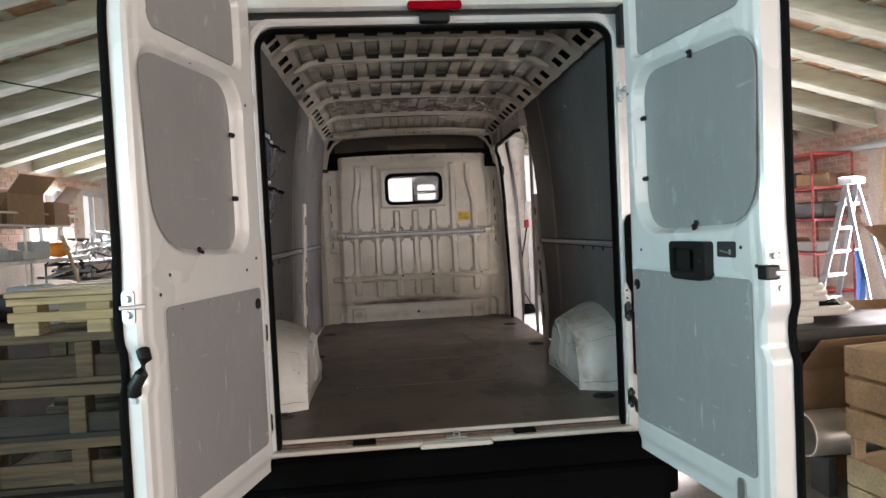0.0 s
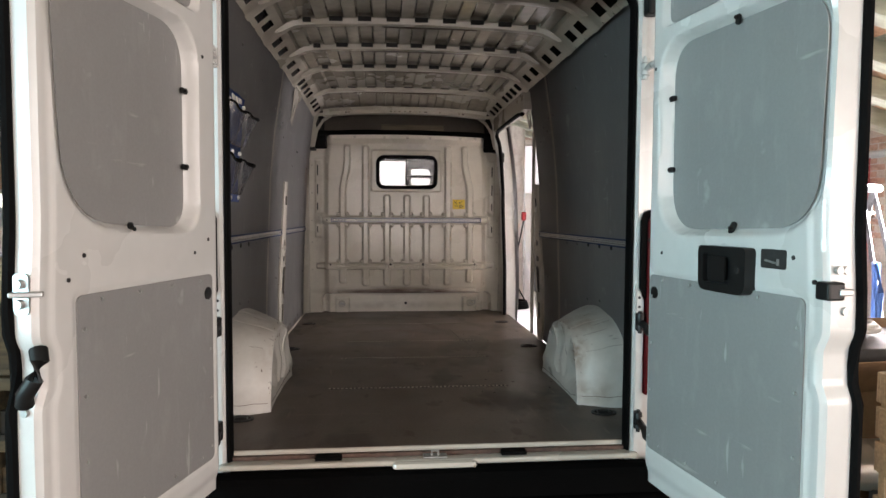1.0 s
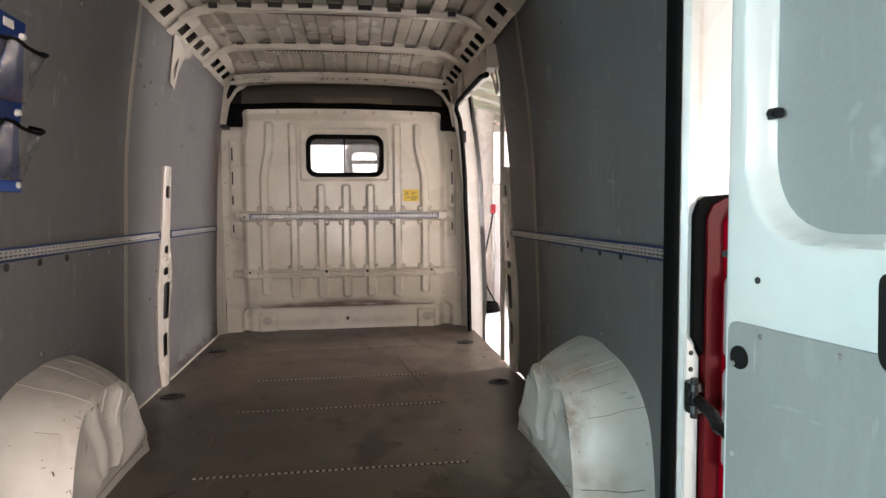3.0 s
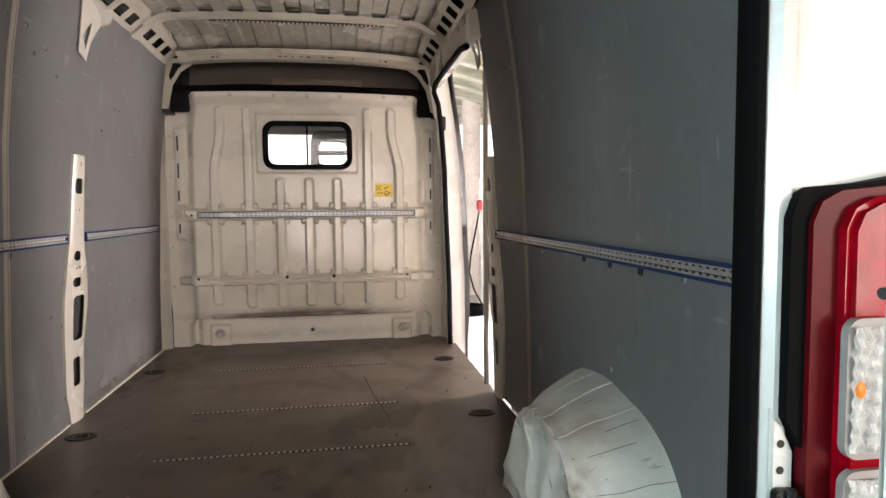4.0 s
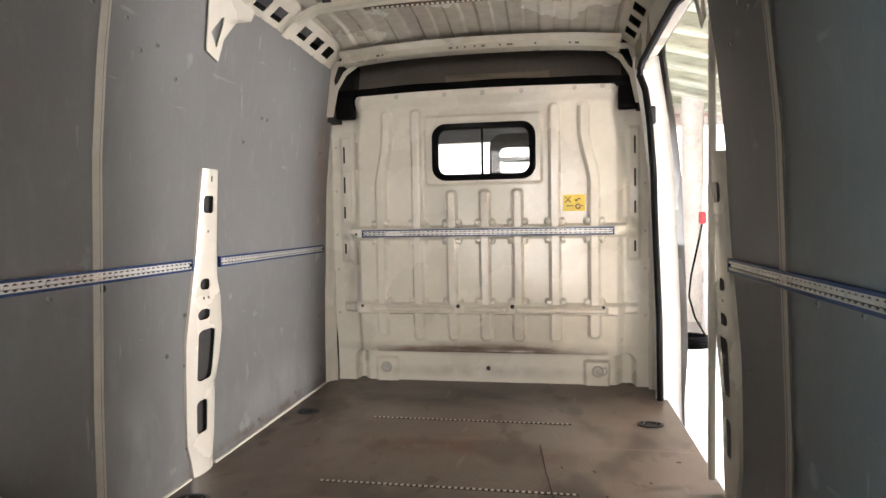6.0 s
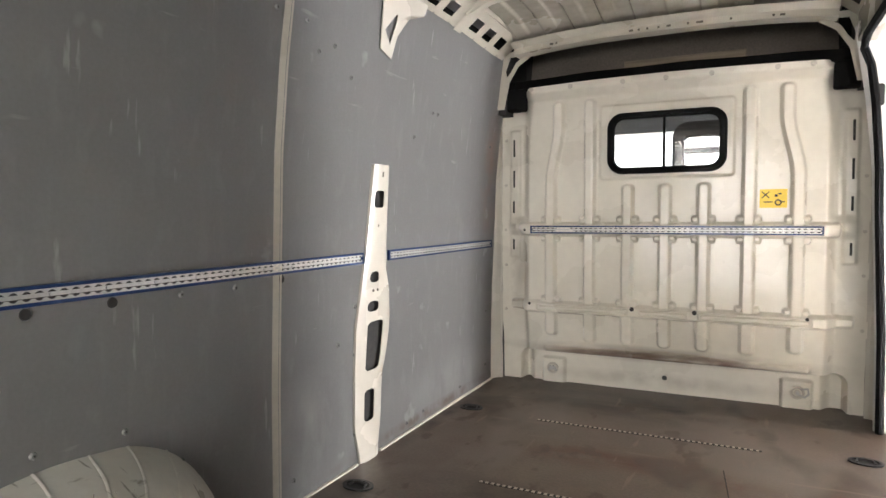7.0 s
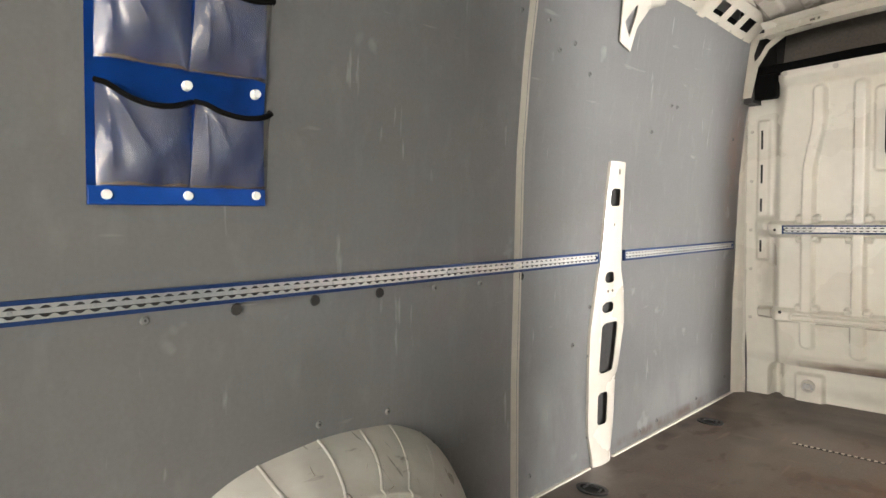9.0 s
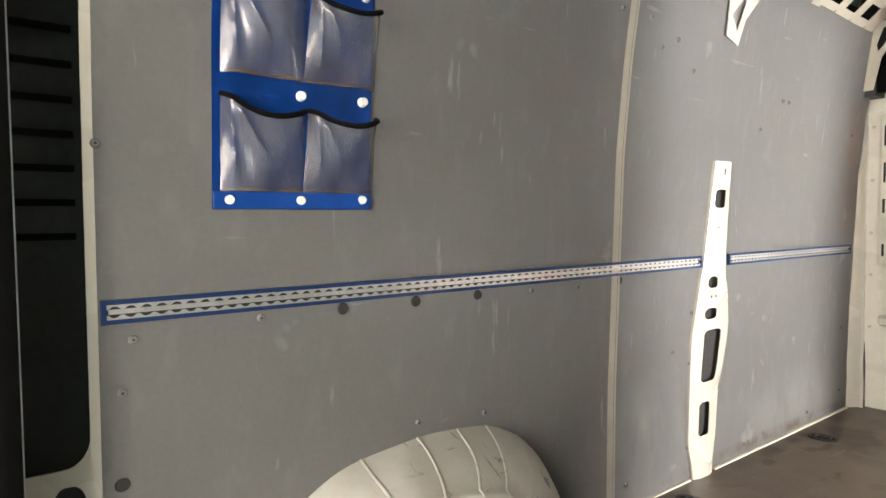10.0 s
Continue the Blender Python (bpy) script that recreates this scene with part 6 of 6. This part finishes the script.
for y in (-0.35, 0.0, 0.35):
    for x in (-0.245, 0.02, 0.26):
        part("post", block(bmesh.new(), (x - 0.045, y - 0.04, 0), (x + 0.045, y + 0.04, 0.142), 0.004, pose(0, 0, 0, 0, rnd.uniform(-0.6, 0.6), 0)), PALLET_PALE, top_pallet)
    for z0, z1 in ((0.052, 0.088), (0.118, 0.144)):
        part("slat", block(bmesh.new(), (-0.30, y - 0.062, z0), (0.31, y - 0.043, z1), 0.003, pose(0, 0, 0, 0, rnd.uniform(-0.5, 0.5), 0)), PALLET_PALE, top_pallet)
for k in range(5):
    y = -0.36 + 0.18 * k
    part("deck_board", block(bmesh.new(), (-0.305, y - 0.055, 0.146), (0.305, y + 0.055, 0.166), 0.003, pose(0, 0, 0, 0, 0, rnd.uniform(-0.5, 0.5))), rnd.choice((PALLET_PALE, PALLET_NEW)), top_pallet)


def carton(at, size, turn, tilt=0, mat=CARD, label="open brown cardboard box", name="cardboard_box"):
    ob = tagged(new(name), label, "box")
    ob.matrix_world = pose(*at, tilt, 0, turn)
    x, y, h = size
    bm = bmesh.new()
    holed(bm, lambda u, v, d: (u, v, d), [-x / 2, x / 2], [-y / 2, y / 2], [(-x / 2 + 0.006, x / 2 - 0.006, -y / 2 + 0.006, y / 2 - 0.006)], h)
    block(bm, (-x / 2, -y / 2, 0), (x / 2, y / 2, 0.006))
    part("body", bm, mat, ob)
    for s in (-1, 1):
        bm = bmesh.new()
        block(bm, (-x / 2, 0, 0), (x / 2, y / 2, 0.005), 0, pose(0, s * y / 2, h, s * 50 if s > 0 else 130, 0, 0))
        part("flap", bm, mat, ob)
    return ob


def rack(name, at, turn, w, d, levels, mat, label, wire=False):
    ob = thing(name, label, "shelf rack", at=at, turn=turn)
    h = levels[-1]
    for x in (-w / 2, 0, w / 2):
        for y in (-d / 2, d / 2):
            bm = bmesh.new()
            holed(bm, lambda u, v, k: (x + u, y + k, v), [-0.02, 0.02], [0, h], [(-0.006, 0.006, q, q + 0.02) for q in steps(0.1, h - 0.1, 24)], 0.003)
            part("upright", bm, mat, ob)
    for z in levels:
        bm = bmesh.new()
        if wire:
            for k in range(20):
                rod(bm, (-w / 2 + w * k / 19, -d / 2, z), (-w / 2 + w * k / 19, d / 2, z), 0.004, None, 6)
                rod(bm, (-w / 2 + w * k / 19, -d / 2, z), (-w / 2 + w * k / 19, -d / 2, z + 0.12), 0.004, None, 6)
            for q in (0, 0.12):
                rod(bm, (-w / 2, -d / 2, z + q), (w / 2, -d / 2, z + q), 0.006, None, 6)
        else:
            block(bm, (-w / 2, -d / 2, z - 0.035), (w / 2, d / 2, z), 0.003)
        part("shelf_board", bm, mat if not wire else DUCT, ob)
    return ob


rack("shelf_rack", (-4.05, 3.8, 0), 90, 2.4, 0.5, (0.4, 0.9, 1.37), DUCT, "grey metal rack full of boxes and parts along the wall")
rack("wire_shelf", (-4.05, 3.7, 0), 90, 2.0, 0.5, (1.71, 1.72), DUCT, "wire basket shelf on the wall", True)
carton((-4.0, 3.75, 1.725), (0.5, 0.45, 0.30), 82)
carton((-3.98, 4.35, 1.725), (0.45, 0.42, 0.24), 98)
carton((-4.0, 3.2, 1.725), (0.35, 0.3, 0.15), 70)
rnd = random.Random(9)
for k in range(7):
    bm = bmesh.new()
    block(bm, (-0.09, -0.12, 0), (0.09, 0.12, rnd.uniform(0.09, 0.2)), 0.012)
    ob = tagged(part("storage_box", bm, GREY_BOX), "grey plastic storage box on the rack", "storage box", "storage boxes")
    ob.matrix_world = pose(-3.95, 3.4 + (k % 4) * 0.24, 1.37 if k < 4 else 0.9, 0, 0, rnd.uniform(-15, 15))
# tangle of metal parts on and before the rack
for k in range(44):
    bm = bmesh.new()
    p = Vector((rnd.uniform(-4.1, -3.6), rnd.uniform(4.7, 6.6), rnd.uniform(0.95, 1.65)))
    pts = [p + Vector((rnd.uniform(-0.2, 0.2), rnd.uniform(-0.25, 0.25), rnd.uniform(-0.1, 0.1))) for q in range(5)]
    tube(bm, pts, rnd.uniform(0.008, 0.02), 6)
    tagged(part("metal_part", bm, rnd.choice((STEEL, BENCH, GREY_BOX, BENCH))), "tangled scrap metal part on the rack", "metal part", "scrap parts")
rack("parts_rack", (-3.95, 5.75, 0), 90, 1.9, 0.5, (0.5, 0.95, 1.3), BENCH, "dark steel rack of scrap metal")
bm = bmesh.new()
bmesh.ops.create_uvsphere(bm, u_segments=20, v_segments=12, radius=0.12, matrix=Matrix.Translation((-3.9, 4.5, 1.46)) @ Matrix.Diagonal((1, 1, 0.75, 1)))
tagged(part("orange_drum", bm, ORANGE, smooth=True), "orange plastic drum on the rack", "drum")
bm = bmesh.new()
block(bm, (-3.9, 1.7, 0.0), (-2.9, 3.0, 0.93), 0.02)
tagged(part("tool_bench", bm, BENCH), "dark metal tool bench", "bench")
for k, (y, m) in enumerate(((1.9, RED_PLASTIC), (2.5, BENCH), (2.75, GREY_BOX))):
    bm = bmesh.new()
    block(bm, (-3.4, y - 0.12, 0.93), (-3.1, y + 0.12, 1.08 + 0.05 * k), 0.03)
    tagged(part("tool_case", bm, m), "small tool case on the bench", "tool case", "tool cases")
bm = bmesh.new()
rod(bm, (-3.55, 3.9, 1.6), (-3.2, 4.1, 0.0), 0.018)
tagged(part("broom_handle", bm, PALLET_NEW), "wooden broom handle leaning on the rack", "broom")

# right-hand side: workbench, crate, duct, boxes, hose, shelf, ladder
bench = thing("workbench", "long dark oily steel workbench", "workbench")
bm = bmesh.new()
block(bm, (1.75, 0.45, 0.72), (4.6, 1.35, 0.845), 0.01)
part("worktop", bm, BENCH, bench)
for x in (2.9, 4.5):
    for y in (0.52, 1.28):
        bm = bmesh.new()
        block(bm, (x - 0.03, y - 0.03, 0), (x + 0.03, y + 0.03, 0.73), 0.004)
        part("leg", bm, BENCH, bench)
crate = thing("wooden_crate", "slatted pine crate standing on the floor", "crate", at=(2.33, -0.15, 0), turn=8)
for x, y in ((-0.33, -0.25), (0.33, -0.25), (-0.33, 0.25), (0.33, 0.25)):
    bm = bmesh.new()
    block(bm, (x - 0.03, y - 0.015, 0), (x + 0.03, y + 0.015, 0.83), 0.004)
    part("post", bm, PALLET_NEW, crate)
for s in (-1, 1):
    for k, z in enumerate((0.02, 0.16, 0.40, 0.55, 0.70)):
        bm = bmesh.new()
        block(bm, (-0.37, s * 0.272 - 0.009, z), (0.37, s * 0.272 + 0.009, z + 0.132), 0.005)
        part("slat", bm, PALLET_NEW, crate)
        bm = bmesh.new()
        block(bm, (s * 0.37 - 0.009, -0.26, z), (s * 0.37 + 0.009, 0.26, z + 0.132), 0.005)
        part("slat", bm, PALLET_NEW, crate)
carton((2.2, 0.75, 0.0), (0.5, 0.5, 0.62), 5, label="closed brown cardboard box under the bench")
carton((2.85, 0.65, 0.0), (0.45, 0.5, 0.7), -8, label="brown cardboard box under the bench")
carton((3.2, 0.8, 0.845), (0.5, 0.45, 0.36), 25, label="open cardboard box on the workbench")
bm = bmesh.new()
rows = [[bm.verts.new((x, 0.32 + r * math.cos(t), 0.322 + r * math.sin(t))) for t in steps(0, 2 * math.pi, 32)[:-1]] for x, r in ((1.87, 0.106), (1.87, 0.116), (1.885, 0.119), (1.90, 0.116), (2.06, 0.116), (2.07, 0.120), (2.08, 0.116), (2.30, 0.116), (2.30, 0.106), (1.87, 0.106))]
for p, q in zip(rows, rows[1:]):
    for k in range(32):
        bm.faces.new((p[k], p[(k + 1) % 32], q[(k + 1) % 32], q[k]))
duct = tagged(part("air_duct", bm, DUCT, smooth=True), "short galvanised duct pipe lying on dark blocks", "duct pipe")
for x in (1.98, 2.2):
    part("support", block(bmesh.new(), (x - 0.03, 0.25, 0.0), (x + 0.03, 0.39, 0.212), 0.01), BENCH, duct)
coil = thing("hose_coil", "coiled white and black hoses on the workbench", "hose", at=(2.15, 0.9, 0.845))
for k, (m, r, n, h) in enumerate(((WHITE_HOSE, 0.25, 5, 0.02), (RUBBER, 0.33, 2, 0.02), (WHITE_HOSE, 0.4, 2, 0.015))):
    bm = bmesh.new()
    pts = []
    for i in range(n * 24):
        t = i * 2 * math.pi / 24
        pts.append(((r + 0.02 * math.sin(t * 0.37)) * math.cos(t), (r * 0.7) * math.sin(t), h + i / 24 * h * 1.8 + 0.005 * k + 0.01 * math.sin(3 * t)))
    tube(bm, pts, h, 8)
    part("hose", bm, m, coil, smooth=True)
for k in range(6):
    bm = block(bmesh.new(), (-0.30 + 0.02 * (k % 2), -0.12 - 0.02 * (k % 3), 0), (-0.05, 0.12, 0.045), 0.012)
    tray = tagged(part("plastic_tray", bm, WHITE_HOSE, smooth=True), "white plastic tray in a stack on the workbench", "plastic tray", "trays on the workbench")
    tray.matrix_world = pose(2.2, 0.75, 0.845 + 0.045 * k, 0, 0, 10)
rack("red_shelf", (4.95, 4.75, 0), 90, 1.25, 0.5, (0.55, 1.0, 1.4, 1.78, 2.18), RED_STEEL, "red perforated steel shelf with boxes")
for k in range(6):
    bm = bmesh.new()
    block(bm, (-0.16, -0.18, 0), (0.16, 0.18, 0.12 + 0.04 * (k % 3)), 0.02)
    ob = tagged(part("shelf_box", bm, (GREY_BOX, CARD, BENCH)[k % 3]), "box on the red shelf", "box", "boxes on the shelf")
    ob.matrix_world = pose(4.95, 4.4 + 0.55 * (k % 2), (1.0, 1.4, 1.78)[k // 2], 0, 0, 10 * k)
LADDER = material("dull_aluminium", (0.20, 0.205, 0.21), 0.5, 0.3, vary=0.15)
ladder = thing("step_ladder", "aluminium step ladder standing open", "ladder", at=(4.62, 3.95, -0.0), turn=-66)
for s in (-1, 1):
    bm = bmesh.new()
    block(bm, (-0.03, -0.012, 0), (0.03, 0.012, 1.83), 0.004, pose(0, s * 0.22, 0, s * 4, 12, 0))
    part("stile", bm, LADDER, ladder)
    bm = bmesh.new()
    block(bm, (-0.02, -0.012, 0), (0.02, 0.012, 1.80), 0.004, pose(0.75, s * 0.24, 0, s * 4, -12, 0))
    part("rear_stile", bm, LADDER, ladder)
for k in range(6):
    bm = bmesh.new()
    z = 0.25 + k * 0.26
    block(bm, (-0.05 + 0.212 * z, -0.22 + 0.05 * z, z - 0.015), (0.05 + 0.212 * z, 0.22 - 0.05 * z, z + 0.015), 0.004)
    part("tread", bm, LADDER, ladder)
bm = bmesh.new()
block(bm, (0.30, -0.14, 1.76), (0.46, 0.14, 1.84), 0.03)
part("cap", bm, GREY_BOX, ladder)
bm = bmesh.new()
tube(bm, [(3.7, 2.2, 0.0), (3.75, 2.2, 0.9), (3.8, 2.3, 1.12), (3.9, 2.45, 1.12), (3.95, 2.5, 0.9), (3.95, 2.5, 0.0)], 0.022, 8)
tagged(part("trolley_handle", bm, BLUE_STEEL, smooth=True), "blue tubular trolley handle", "trolley")
bm = bmesh.new()
rod(bm, (5.22, 0.0, 2.2), (5.22, 5.3, 2.2), 0.04)
tagged(part("wall_pipe", bm, GREY_BOX), "pale blue pipe along the garage wall", "pipe")
bm = bmesh.new()
tube(bm, [(-3.9, -2.0, 2.5), (-2.6, 1.5, 2.55), (-1.2, 4.5, 2.7)], 0.006, 6)
tagged(part("cable", bm, VOID), "thin black cable slung under the roof", "cable")

# beyond the side door: white column, hose, clutter
bm = bmesh.new()
rod(bm, (2.37, 9.5, 0.0), (2.37, 9.5, 4.2), 0.15, None, 24)
tagged(part("column", bm, WALL_WHITE, smooth=True), "white round column near the end wall", "column", kind="structure")
reel = thing("hose_stand", "white stand with a red connector and black hose", "hose stand")
bm = bmesh.new()
block(bm, (2.13, 7.96, 1.43), (2.21, 8.04, 1.58), 0.025)
part("connector", bm, RED_PLASTIC, reel)
bm = bmesh.new()
tube(bm, [(2.17, 8.0, 1.45), (2.13, 7.98, 1.25), (2.03, 7.95, 0.8), (2.00, 7.92, 0.55), (2.06, 7.88, 0.3), (2.16, 7.8, 0.10), (2.12, 7.62, 0.05)], 0.012, 8)
for k in range(4):
    tube(bm, [(1.92 + (0.24 - 0.01 * k) * math.cos(t), 7.58 + 0.18 * math.sin(t), 0.025 + 0.032 * k) for t in steps(0, 2 * math.pi, 24)[:-1]], 0.018, 8, True)
part("hose", bm, RUBBER, reel, smooth=True)
bm = bmesh.new()
block(bm, (2.20, 8.05, 0.0), (2.32, 8.17, 1.9), 0.01)
part("stand", bm, DOOR_PAINT, reel)
bm = bmesh.new()
bmesh.ops.create_uvsphere(bm, u_segments=16, v_segments=10, radius=0.1, matrix=Matrix.Translation((1.84, 8.3, 1.53)) @ Matrix.Diagonal((0.5, 0.8, 1.3, 1)))
lamp_stand = tagged(part("machine_lamp", bm, PLASTIC, smooth=True), "black round lamp head on a thin pale stand", "lamp")
part("pole", rod(bmesh.new(), (1.84, 8.3, 0.0), (1.84, 8.3, 1.45), 0.014), WALL_WHITE, lamp_stand)
bm = bmesh.new()
block(bm, (1.70, 6.38, 0.0), (1.92, 6.52, 0.012), 0.004)
tagged(part("paper_sheet", bm, SNAP), "crumpled white paper on the floor", "paper")
for k, (x, y, w, h, m) in enumerate(((1.55, 9.9, 0.5, 0.7, RED_PLASTIC), (3.1, 9.9, 0.6, 1.1, GREY_BOX), (1.2, 9.9, 0.4, 0.45, CARD))):
    bm = bmesh.new()
    block(bm, (x - w / 2, y - 0.25, 0), (x + w / 2, y + 0.25, h), 0.03)
    tagged(part("storage_bin", bm, m), "storage bin standing by the end wall", "bin", "bins")

# single bricks of the stretches of wall in view
bricks(left, lambda u, v, d: (XL - d, u, v), 4.0, 7.0, 1.5, 2.44, [(5.05, 5.9, 1.45, 2.26), (6.4, 7.25, 1.15, 2.3)], BRICK, 1, 300)
bricks(right, lambda u, v, d: (XR + d, u, v), 2.6, 5.6, 1.2, 2.45, [(2.85, 3.92, 0.9, 2.22)], BRICK, 2, 300)
bricks(front, lambda u, v, d: (u, YF + d, v), 1.0, 3.9, 0.9, 3.2, [(1.30, 3.24, 0.65, 3.05)], BRICK_PALE, 3, 300)
